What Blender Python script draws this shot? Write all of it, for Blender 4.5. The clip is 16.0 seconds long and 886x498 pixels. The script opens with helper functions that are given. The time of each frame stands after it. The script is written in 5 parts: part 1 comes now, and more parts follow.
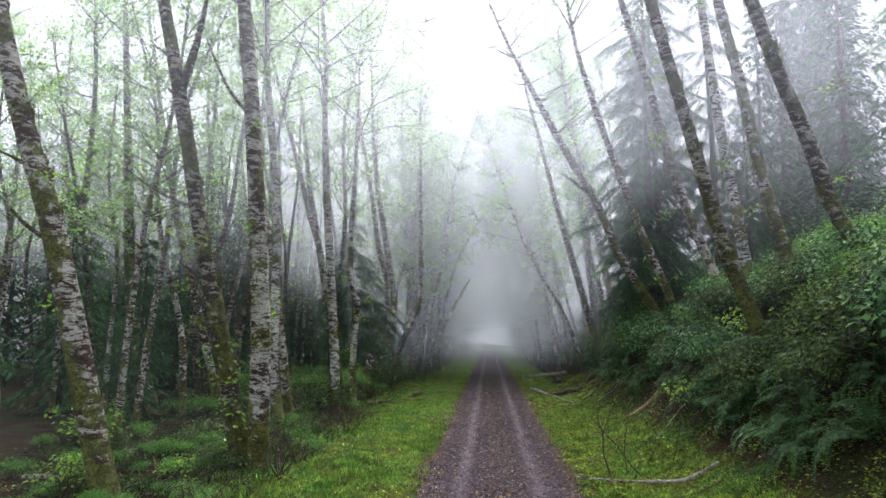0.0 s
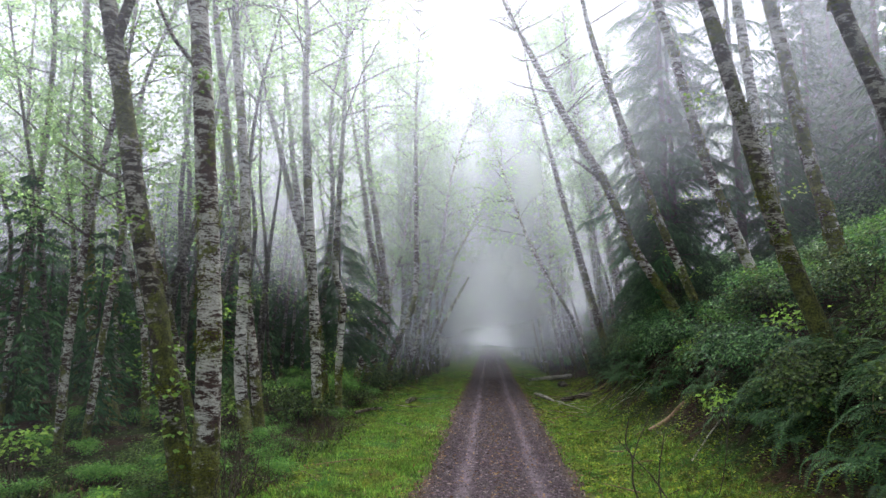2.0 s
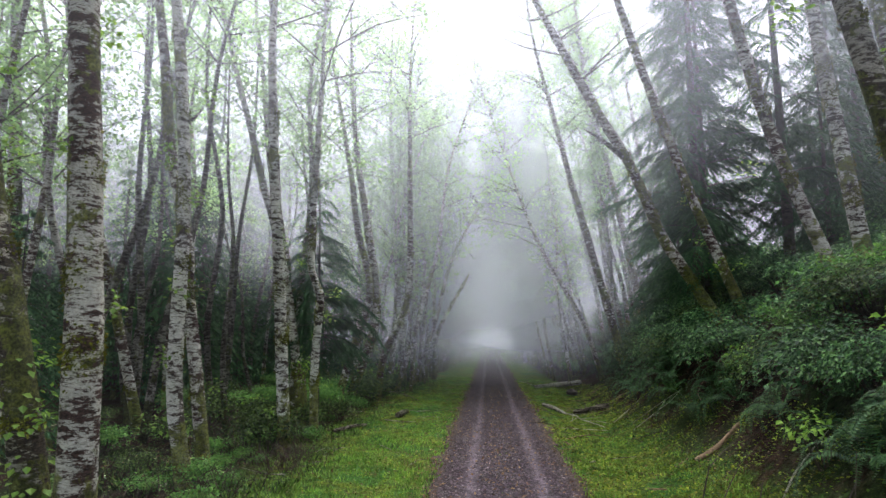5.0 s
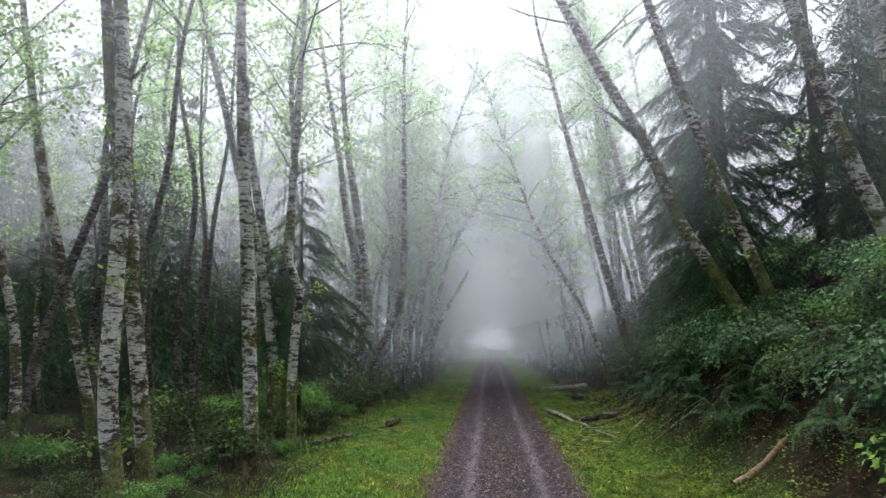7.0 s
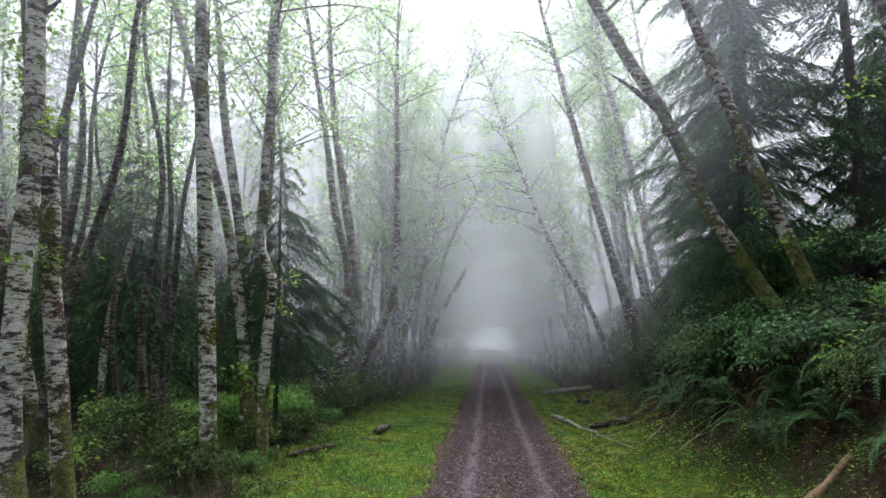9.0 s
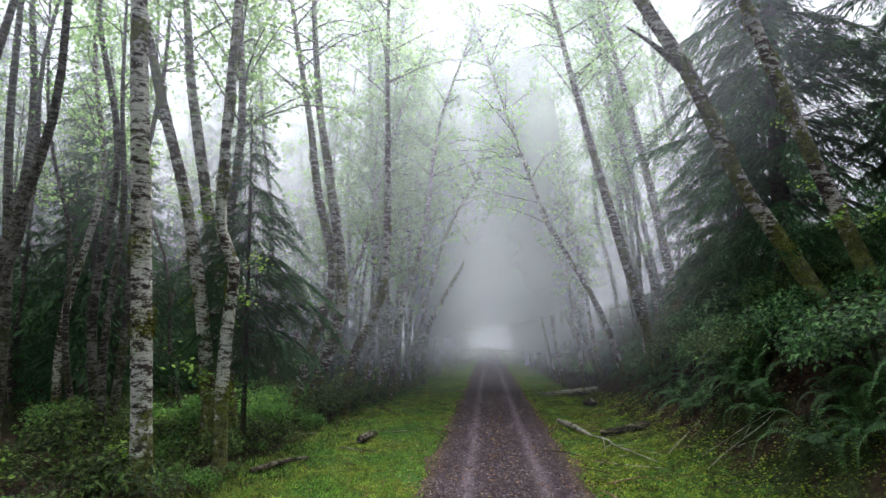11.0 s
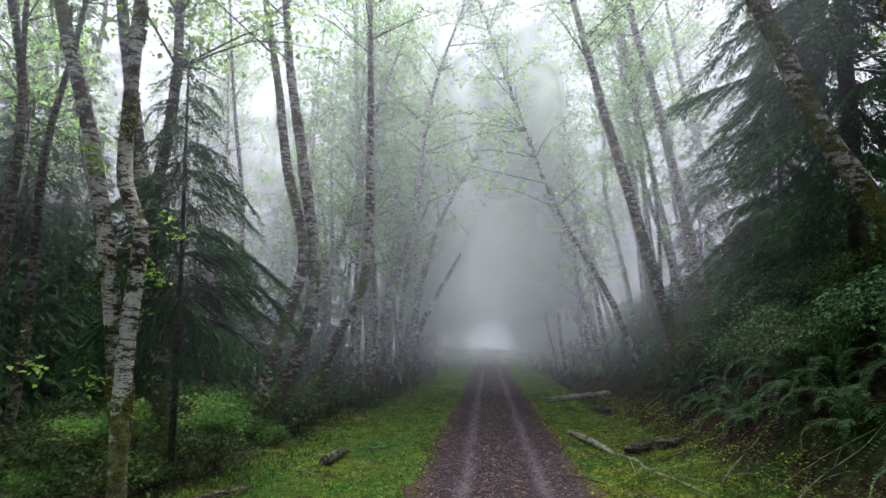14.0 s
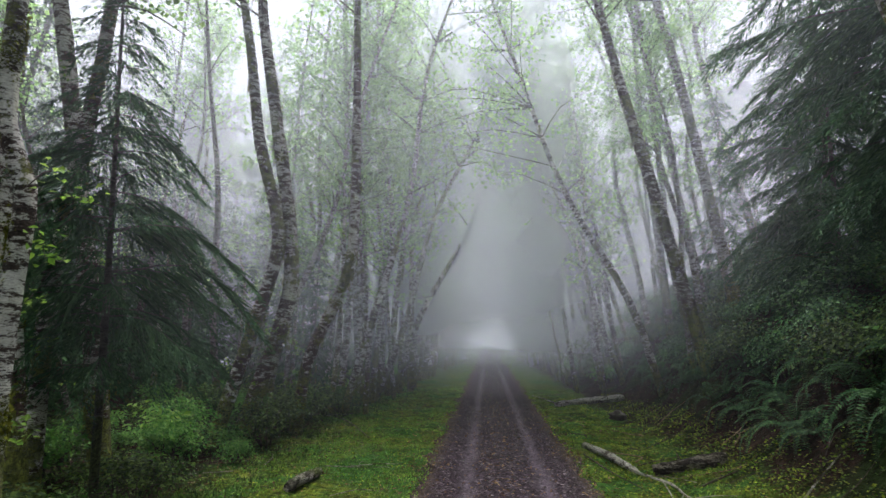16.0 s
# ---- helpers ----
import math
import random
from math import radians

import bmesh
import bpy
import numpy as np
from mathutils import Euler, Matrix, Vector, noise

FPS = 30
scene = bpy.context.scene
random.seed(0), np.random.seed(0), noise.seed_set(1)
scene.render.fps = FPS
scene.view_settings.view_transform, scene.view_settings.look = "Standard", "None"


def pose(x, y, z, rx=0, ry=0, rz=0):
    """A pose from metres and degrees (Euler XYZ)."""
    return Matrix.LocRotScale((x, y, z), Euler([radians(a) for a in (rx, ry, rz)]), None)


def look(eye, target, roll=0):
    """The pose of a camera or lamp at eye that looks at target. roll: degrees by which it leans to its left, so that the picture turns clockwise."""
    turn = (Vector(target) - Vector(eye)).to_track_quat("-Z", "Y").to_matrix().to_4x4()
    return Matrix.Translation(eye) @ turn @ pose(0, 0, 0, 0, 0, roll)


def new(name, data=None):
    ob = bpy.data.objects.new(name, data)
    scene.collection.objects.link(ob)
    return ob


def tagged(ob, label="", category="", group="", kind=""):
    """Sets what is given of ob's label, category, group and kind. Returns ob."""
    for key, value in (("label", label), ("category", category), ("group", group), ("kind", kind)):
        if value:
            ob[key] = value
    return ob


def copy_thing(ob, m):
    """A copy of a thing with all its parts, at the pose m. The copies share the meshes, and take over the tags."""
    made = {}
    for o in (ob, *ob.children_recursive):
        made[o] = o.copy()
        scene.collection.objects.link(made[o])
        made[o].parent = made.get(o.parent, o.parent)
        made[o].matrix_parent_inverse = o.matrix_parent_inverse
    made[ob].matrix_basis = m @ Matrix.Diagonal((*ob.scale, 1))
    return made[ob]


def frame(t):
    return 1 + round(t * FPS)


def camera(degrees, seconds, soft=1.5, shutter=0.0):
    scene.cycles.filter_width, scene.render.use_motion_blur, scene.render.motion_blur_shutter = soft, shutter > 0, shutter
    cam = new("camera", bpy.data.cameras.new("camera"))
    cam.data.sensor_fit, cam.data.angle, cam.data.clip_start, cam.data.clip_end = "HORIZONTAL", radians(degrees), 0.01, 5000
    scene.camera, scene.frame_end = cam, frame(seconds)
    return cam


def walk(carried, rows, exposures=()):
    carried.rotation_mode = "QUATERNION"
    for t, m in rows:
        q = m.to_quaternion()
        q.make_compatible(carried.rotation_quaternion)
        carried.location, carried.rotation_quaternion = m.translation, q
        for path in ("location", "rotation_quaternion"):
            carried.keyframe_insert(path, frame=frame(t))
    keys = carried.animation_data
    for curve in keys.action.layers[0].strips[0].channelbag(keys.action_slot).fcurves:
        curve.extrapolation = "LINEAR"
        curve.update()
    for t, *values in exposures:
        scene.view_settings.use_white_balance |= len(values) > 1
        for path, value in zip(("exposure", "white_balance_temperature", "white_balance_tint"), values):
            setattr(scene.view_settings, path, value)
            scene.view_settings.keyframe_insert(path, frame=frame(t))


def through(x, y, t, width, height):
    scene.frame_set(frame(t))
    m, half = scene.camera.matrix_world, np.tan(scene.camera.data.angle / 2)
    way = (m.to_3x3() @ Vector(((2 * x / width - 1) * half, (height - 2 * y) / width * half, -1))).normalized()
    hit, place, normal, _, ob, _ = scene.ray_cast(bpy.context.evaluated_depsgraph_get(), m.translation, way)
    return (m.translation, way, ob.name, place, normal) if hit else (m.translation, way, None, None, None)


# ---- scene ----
cam = camera(71.4, 16.0)
METRES, EYE, TILT, LEAN, TURN = 13.84, 2.2, 0.0, 0.0, 0.0
ROWS = [
    (0.0, 0.0, 0.0, 0.0, -0.12, 7.2, -0.99),
    (0.5, 0.0018, 0.0345, -0.0, -0.13, 7.18, -0.98),
    (1.0, 0.0035, 0.069, -0.0, -0.14, 7.17, -0.99),
    (1.5, 0.0066, 0.103, 0.0002, -0.11, 7.16, -0.96),
    (2.0, 0.0084, 0.1366, 0.0003, -0.12, 7.2, -0.96),
    (2.5, 0.0097, 0.1697, 0.0006, -0.13, 7.2, -0.93),
    (3.0, 0.0107, 0.2021, 0.001, -0.15, 7.22, -0.94),
    (3.5, 0.0114, 0.2339, 0.0014, -0.16, 7.23, -0.95),
    (4.0, 0.0127, 0.2656, 0.0018, -0.17, 7.27, -0.97),
    (6.5, 0.0237, 0.4153, 0.0009, -0.13, 7.39, -1.0),
    (7.0, 0.0259, 0.4438, -0.0007, -0.14, 7.42, -0.98),
    (7.5, 0.0276, 0.4723, -0.0023, -0.16, 7.46, -0.99),
    (8.0, 0.0298, 0.5004, -0.0039, -0.16, 7.49, -0.97),
    (8.5, 0.0315, 0.5289, -0.0058, -0.2, 7.49, -1.01),
    (9.0, 0.0345, 0.5579, -0.0081, -0.19, 7.56, -0.99),
    (11.5, 0.0472, 0.7092, -0.0163, -0.27, 7.52, -1.0),
    (12.0, 0.05, 0.7392, -0.0181, -0.27, 7.55, -0.99),
    (12.5, 0.0529, 0.7696, -0.0199, -0.26, 7.56, -0.99),
    (13.0, 0.0563, 0.8004, -0.0215, -0.26, 7.57, -1.01),
    (13.5, 0.0589, 0.8316, -0.0228, -0.27, 7.56, -1.0),
    (14.0, 0.0612, 0.8634, -0.0244, -0.26, 7.64, -1.01),
    (14.5, 0.0635, 0.8959, -0.0254, -0.23, 7.64, -0.99),
    (15.0, 0.0653, 0.929, -0.0261, -0.24, 7.61, -1.02),
    (15.5, 0.0666, 0.9631, -0.027, -0.27, 7.58, -1.06),
    (16.0, 0.0677, 0.9967, -0.0275, -0.29, 7.58, -1.07),
]
walk(cam, [(t, pose(0, 0, EYE, TILT, LEAN, TURN) @ pose(METRES * x, METRES * y, METRES * z, 90 + pitch, roll, yaw)) for t, x, y, z, yaw, pitch, roll in ROWS],
     [(0.0, 1.86), (7.0, 1.92), (11.5, 1.9), (16.0, 1.76)])

# ---- light settings ----
SKY, BACK_GLOW = 0.15, 0.22
FOG = [(20.0, 0.045, 0.08), (24.0, 0.07, 0.12), (28.0, 0.15, 0.25), (32.0, 0.22, 0.4), (37.0, 0.28, 0.6), (44.0, 0.33, 0.85), (53.0, 0.36, 1.0), (64.0, 0.38, 1.0), (75.0, 0.48, 1.0), (90.0, 0.6, 1.0)]
SIDE_FOG = [(4.6, 0.04), (7.4, 0.055), (9.4, 0.065), (11.2, 0.075), (12.9, 0.07)]
scene.cycles.transparent_max_bounces = 24

# ---- world and light ----
world = bpy.data.worlds.new("overcast_sky")
scene.world = world
world.use_nodes = True
wn, wl = world.node_tree.nodes, world.node_tree.links
sky = wn.new("ShaderNodeTexSky")
sky.sky_type = "NISHITA"
sky.sun_disc = False
sky.sun_elevation, sky.sun_rotation = radians(62), radians(14)
sky.air_density, sky.dust_density, sky.ozone_density = 1.6, 4.0, 1.0
grey = wn.new("ShaderNodeHueSaturation")
grey.inputs["Saturation"].default_value = 0.5
wl.new(sky.outputs["Color"], grey.inputs["Color"])
wl.new(grey.outputs["Color"], wn["Background"].inputs["Color"])
wn["Background"].inputs["Strength"].default_value = SKY
sun_data = bpy.data.lights.new("sun", "SUN")
sun_data.energy, sun_data.angle, sun_data.color = 1.5, radians(40), (0.985, 0.98, 1.0)
sun = new("sun", sun_data)
sun.matrix_world = look((0, 0, 60), (-30 * math.sin(radians(14)), -30 * math.cos(radians(14)), 0))

# ---- lie of the land ----
BANK_V = [-0.5, 0.0, 0.6, 1.0, 1.35, 1.75, 2.4, 4.0, 7.0, 13.0, 40.0, 400.0]
BANK_Z = [0, 0.12, 0.47, 0.84, 1.28, 1.93, 2.6, 3.5, 4.7, 7.2, 14.0, 24.0]
HALF = 1.2


def centre(y):
    return 0.17 + 0.0765 * y


def foot(y):
    y = np.asarray(y, float)
    return 2.55 + 0.35 * np.clip((y - 9) / 7, 0, 1) + 1.0 * np.clip((y - 21) / 12, 0, 1)


def land(x, y):
    """Height of the ground at x, y (arrays or numbers)."""
    x, y = np.asarray(x, float), np.asarray(y, float)
    u = x - centre(y)
    z = -0.0135 * np.clip(y - 3, 0, 70)
    z = z - 0.025 * np.clip(-u - 3.4, 0, 14)
    wob = 0.08 * np.sin(y * 0.83 + 0.4) + 0.06 * np.sin(y * 2.1 + 1.0)
    z = z + np.interp(u - foot(y) - wob, BANK_V, BANK_Z)
    rough = np.clip((np.abs(u) - 1.15) / 0.9, 0, 1)
    z = z + rough * (0.05 * np.sin(1.7 * x + 0.6 * y) * np.sin(1.3 * y - 0.4 * x) + 0.03 * np.sin(4.7 * x + 1.1 + np.sin(2.3 * y)) * np.sin(4.1 * y + 0.7 * x) + 0.016 * np.sin(9.1 * x + 1.7 * y) * np.sin(8.3 * y - 2.2 * x))
    return z


def h(x, y):
    return float(land(x, y))


# ---- materials ----
def material(name, rough=0.8, spec=0.3):
    m = bpy.data.materials.new(name)
    m.use_nodes = True
    b = m.node_tree.nodes["Principled BSDF"]
    b.inputs["Roughness"].default_value = rough
    b.inputs["Specular IOR Level"].default_value = spec
    return m, m.node_tree.nodes, m.node_tree.links, b


def ramp(nodes, stops):
    r = nodes.new("ShaderNodeValToRGB")
    while len(r.color_ramp.elements) < len(stops):
        r.color_ramp.elements.new(0.5)
    for e, (p, c) in zip(r.color_ramp.elements, stops):
        e.position, e.color = p, (*c, 1) if len(c) == 3 else c
    return r


def grain(nodes, links, vec, scale, detail=4.0, rough=0.55, stretch=None):
    if stretch:
        mp = nodes.new("ShaderNodeMapping")
        mp.inputs["Scale"].default_value = stretch
        links.new(vec, mp.inputs["Vector"])
        vec = mp.outputs["Vector"]
    n = nodes.new("ShaderNodeTexNoise")
    n.inputs["Scale"].default_value, n.inputs["Detail"].default_value, n.inputs["Roughness"].default_value = scale, detail, rough
    links.new(vec, n.inputs["Vector"])
    return n.outputs["Fac"]


def mixed(nodes, links, fac, a, b, mode="MIX"):
    x = nodes.new("ShaderNodeMix")
    x.data_type, x.blend_type = "RGBA", mode
    for sock, val in ((x.inputs[0], fac), (x.inputs[6], a), (x.inputs[7], b)):
        if hasattr(val, "is_output"):
            links.new(val, sock)
        else:
            sock.default_value = (*val, 1) if isinstance(val, tuple) else val
    return x.outputs[2]


def span(nodes, links, val, a, b, lo=0.0, hi=1.0):
    r = nodes.new("ShaderNodeMapRange")
    r.interpolation_type = "SMOOTHSTEP"
    for k, v in zip((1, 2, 3, 4), (a, b, lo, hi)):
        r.inputs[k].default_value = v
    links.new(val, r.inputs[0])
    return r.outputs[0]


def arith(nodes, links, op, a, b):
    m = nodes.new("ShaderNodeMath")
    m.operation = op
    for sock, val in zip(m.inputs, (a, b)):
        if hasattr(val, "is_output"):
            links.new(val, sock)
        else:
            sock.default_value = val
    return m.outputs[0]


def bumped(nodes, links, b, height, strength=0.5, distance=0.02):
    n = nodes.new("ShaderNodeBump")
    n.inputs["Strength"].default_value, n.inputs["Distance"].default_value = strength, distance
    links.new(height, n.inputs["Height"])
    links.new(n.outputs["Normal"], b.inputs["Normal"])


def own_coords(nodes, links):
    """Object coordinates, shifted for each object."""
    t, o = nodes.new("ShaderNodeTexCoord"), nodes.new("ShaderNodeObjectInfo")
    s = nodes.new("ShaderNodeVectorMath")
    s.operation = "MULTIPLY_ADD"
    links.new(o.outputs["Random"], s.inputs[0])
    s.inputs[1].default_value = (37.0, 19.0, 53.0)
    links.new(t.outputs["Object"], s.inputs[2])
    return s.outputs[0]


def bark_material(name, pale, mid, dark, moss, dark_at=0.5, moss_at=0.56, standing=0.9):
    m, n, l, b = material(name, 0.85, 0.25)
    v = own_coords(n, l)
    fine = grain(n, l, v, 30, 5, 0.65, (1, 1, 2.2))
    base = mixed(n, l, span(n, l, fine, 0.35, 0.65), mid, pale)
    lines = grain(n, l, v, 12, 6, 0.72, (0.8, 0.8, 5.0))
    base = mixed(n, l, span(n, l, grain(n, l, v, 2.2, 3, 0.6), 0.4, 0.65, 0, 0.3), base, tuple(c * 0.55 for c in mid))
    base = mixed(n, l, span(n, l, lines, 0.555, 0.585, 0, 0.9), base, dark)
    blotch = grain(n, l, v, 6.0, 9, 0.74, (0.85, 0.85, 2.3))
    patch = grain(n, l, v, 1.1, 2, 0.5)
    blot = arith(n, l, "ADD", blotch, arith(n, l, "MULTIPLY", arith(n, l, "SUBTRACT", patch, 0.5), 0.26))
    blot = arith(n, l, "ADD", blot, arith(n, l, "MULTIPLY", arith(n, l, "SUBTRACT", fine, 0.5), 0.22))
    darkmask = span(n, l, blot, dark_at + 0.01, dark_at + 0.045)
    base = mixed(n, l, darkmask, base, mixed(n, l, span(n, l, fine, 0.35, 0.65), tuple(c * 0.45 for c in dark), tuple(c * 2.6 for c in dark)))
    mossy = arith(n, l, "ADD", grain(n, l, v, 1.3, 3, 0.6), arith(n, l, "MULTIPLY", grain(n, l, v, 11, 5, 0.65), 0.45))
    mossmask = span(n, l, mossy, moss_at + 0.225, moss_at + 0.275)
    tuft = span(n, l, grain(n, l, v, 38, 5, 0.75), 0.38, 0.62)
    green = mixed(n, l, span(n, l, grain(n, l, v, 8, 4, 0.7), 0.4, 0.6), mixed(n, l, tuft, tuple(c * 0.3 for c in moss), moss), mixed(n, l, tuft, tuple(c * 0.6 for c in moss), tuple(c * 2.0 for c in moss)))
    base = mixed(n, l, arith(n, l, "MULTIPLY", mossmask, 0.9), base, green)
    up = n.new("ShaderNodeSeparateXYZ")
    l.new(n.new("ShaderNodeTexCoord").outputs["Object"], up.inputs[0])
    low = arith(n, l, "SUBTRACT", arith(n, l, "MULTIPLY", grain(n, l, v, 2.6, 4, 0.6, (1, 1, 1.6)), 3.3), up.outputs[2])
    footmask = span(n, l, low, 0.6, 0.9, 0, standing)
    base = mixed(n, l, footmask, base, green)
    l.new(base, b.inputs["Base Color"])
    bumped(n, l, b, arith(n, l, "ADD", arith(n, l, "ADD", fine, tuft), arith(n, l, "MULTIPLY", darkmask, 0.9)), 0.9, 0.02)
    return m


def leaf_material(name, a, b_, c, through=0.35, rough=0.45, spec=0.35, patchy=0.0):
    m, n, l, b = material(name, rough, spec)
    g = n.new("ShaderNodeNewGeometry")
    o = n.new("ShaderNodeObjectInfo")
    r = ramp(n, [(0.0, a), (0.5, b_), (1.0, c)])
    l.new(g.outputs["Random Per Island"], r.inputs["Fac"])
    hs = n.new("ShaderNodeHueSaturation")
    l.new(r.outputs["Color"], hs.inputs["Color"])
    l.new(arith(n, l, "ADD", arith(n, l, "MULTIPLY", o.outputs["Random"], 0.5), 0.75), hs.inputs["Value"])
    if patchy:
        where = g.outputs["Position"]
        l.new(arith(n, l, "MULTIPLY", arith(n, l, "ADD", arith(n, l, "MULTIPLY", o.outputs["Random"], 0.3), 0.85), span(n, l, grain(n, l, where, 4.0, 4, 0.7), 0.32, 0.66, 1 - patchy, 1.25)), hs.inputs["Value"])
        brown = mixed(n, l, span(n, l, grain(n, l, where, 1.6, 5, 0.7), 0.5, 0.66, 0, 0.75 * patchy), hs.outputs["Color"], (0.105, 0.078, 0.03))
    else:
        brown = hs.outputs["Color"]
    l.new(brown, b.inputs["Base Color"])
    t = n.new("ShaderNodeBsdfTranslucent")
    br = n.new("ShaderNodeHueSaturation")
    br.inputs["Value"].default_value = 1.8
    l.new(brown, br.inputs["Color"])
    l.new(br.outputs["Color"], t.inputs["Color"])
    mx = n.new("ShaderNodeMixShader")
    mx.inputs[0].default_value = through
    l.new(b.outputs[0], mx.inputs[1])
    l.new(t.outputs[0], mx.inputs[2])
    l.new(mx.outputs[0], n["Material Output"].inputs["Surface"])
    return m


def plain_material(name, a, b_, scale=12, rough=0.85, spec=0.2, bump=0.4):
    m, n, l, b = material(name, rough, spec)
    v = own_coords(n, l)
    f = grain(n, l, v, scale, 5, 0.65)
    c = mixed(n, l, span(n, l, f, 0.35, 0.65), a, b_)
    c = mixed(n, l, span(n, l, grain(n, l, v, scale * 0.12, 3), 0.35, 0.7, 0, 0.5), c, tuple(0.55 * k for k in a))
    l.new(c, b.inputs["Base Color"])
    bumped(n, l, b, f, bump, 0.01)
    return m


BARK = bark_material("alder_bark", (0.62, 0.585, 0.52), (0.40, 0.37, 0.32), (0.034, 0.018, 0.014), (0.095, 0.102, 0.014), 0.472, 0.545)
BARK_MOSSY = bark_material("mossy_alder_bark", (0.42, 0.385, 0.32), (0.24, 0.215, 0.175), (0.026, 0.018, 0.012), (0.072, 0.078, 0.011), 0.45, 0.54)
BARK_WHITE = bark_material("white_alder_bark", (0.68, 0.65, 0.59), (0.45, 0.42, 0.37), (0.030, 0.020, 0.016), (0.10, 0.107, 0.014), 0.497, 0.57)
BARK_LOG = bark_material("log_bark", (0.26, 0.22, 0.18), (0.12, 0.10, 0.08), (0.022, 0.016, 0.012), (0.045, 0.05, 0.012), 0.46, 0.60, 0.0)
BARK_GREY = bark_material("grey_bark", (0.24, 0.22, 0.19), (0.13, 0.115, 0.10), (0.022, 0.016, 0.012), (0.05, 0.05, 0.012), 0.47, 0.58)
BARK_DARK = bark_material("conifer_bark", (0.10, 0.085, 0.07), (0.06, 0.05, 0.042), (0.018, 0.014, 0.012), (0.040, 0.045, 0.012), 0.52, 0.58)
TWIG = plain_material("twig_bark", (0.035, 0.026, 0.02), (0.09, 0.07, 0.052), 30)
BRAMBLE = plain_material("dead_stem", (0.03, 0.02, 0.015), (0.085, 0.056, 0.04), 30)
DEADWOOD = plain_material("dead_wood", (0.10, 0.062, 0.038), (0.25, 0.165, 0.10), 22)
PALEWOOD = bark_material("fallen_branch_bark", (0.36, 0.33, 0.28), (0.17, 0.15, 0.125), (0.03, 0.024, 0.018), (0.05, 0.055, 0.015), 0.505, 0.60, 0.0)
PALEBRANCH = bark_material("pale_branch_bark", (0.43, 0.40, 0.345), (0.25, 0.23, 0.195), (0.04, 0.03, 0.024), (0.05, 0.055, 0.015), 0.52, 0.62, 0.0)
LEAF_ALDER = leaf_material("alder_leaf", (0.11, 0.19, 0.062), (0.165, 0.265, 0.09), (0.24, 0.345, 0.125), 0.65, 0.6, 0.2)
LEAF_BRIGHT = leaf_material("young_leaf", (0.08, 0.155, 0.02), (0.12, 0.21, 0.03), (0.18, 0.27, 0.045), 0.45, 0.55, 0.2)
LEAF_SHRUB = leaf_material("shrub_leaf", (0.007, 0.026, 0.009), (0.025, 0.074, 0.023), (0.105, 0.205, 0.062), 0.3, 0.5, 0.22)
LEAF_UNDER = leaf_material("undergrowth_leaf", (0.010, 0.023, 0.007), (0.031, 0.055, 0.012), (0.09, 0.135, 0.027), 0.35, 0.55, 0.2)
FERN = leaf_material("fern_leaf", (0.010, 0.034, 0.010), (0.020, 0.058, 0.015), (0.05, 0.108, 0.026), 0.18, 0.6, 0.18)
NEEDLE = leaf_material("needle", (0.018, 0.050, 0.020), (0.032, 0.078, 0.030), (0.058, 0.115, 0.042), 0.15, 0.75, 0.12)
GRASS = leaf_material("grass_blade", (0.072, 0.16, 0.024), (0.115, 0.215, 0.034), (0.18, 0.28, 0.05), 0.4, 0.6, 0.2, 0.65)
MOSS_TUFT = leaf_material("moss_tuft", (0.06, 0.115, 0.014), (0.12, 0.18, 0.018), (0.24, 0.255, 0.03), 0.3, 0.8, 0.1, 0.85)
MOSS_BARK = leaf_material("bark_moss", (0.045, 0.048, 0.006), (0.08, 0.083, 0.011), (0.13, 0.13, 0.018), 0.1, 0.9, 0.05)
LEAF_MID = leaf_material("fresh_undergrowth_leaf", (0.03, 0.085, 0.016), (0.06, 0.145, 0.025), (0.11, 0.20, 0.04), 0.4, 0.55, 0.2)
LITTER = leaf_material("leaf_litter", (0.06, 0.03, 0.015), (0.14, 0.075, 0.04), (0.25, 0.17, 0.08), 0.1, 0.8, 0.2)


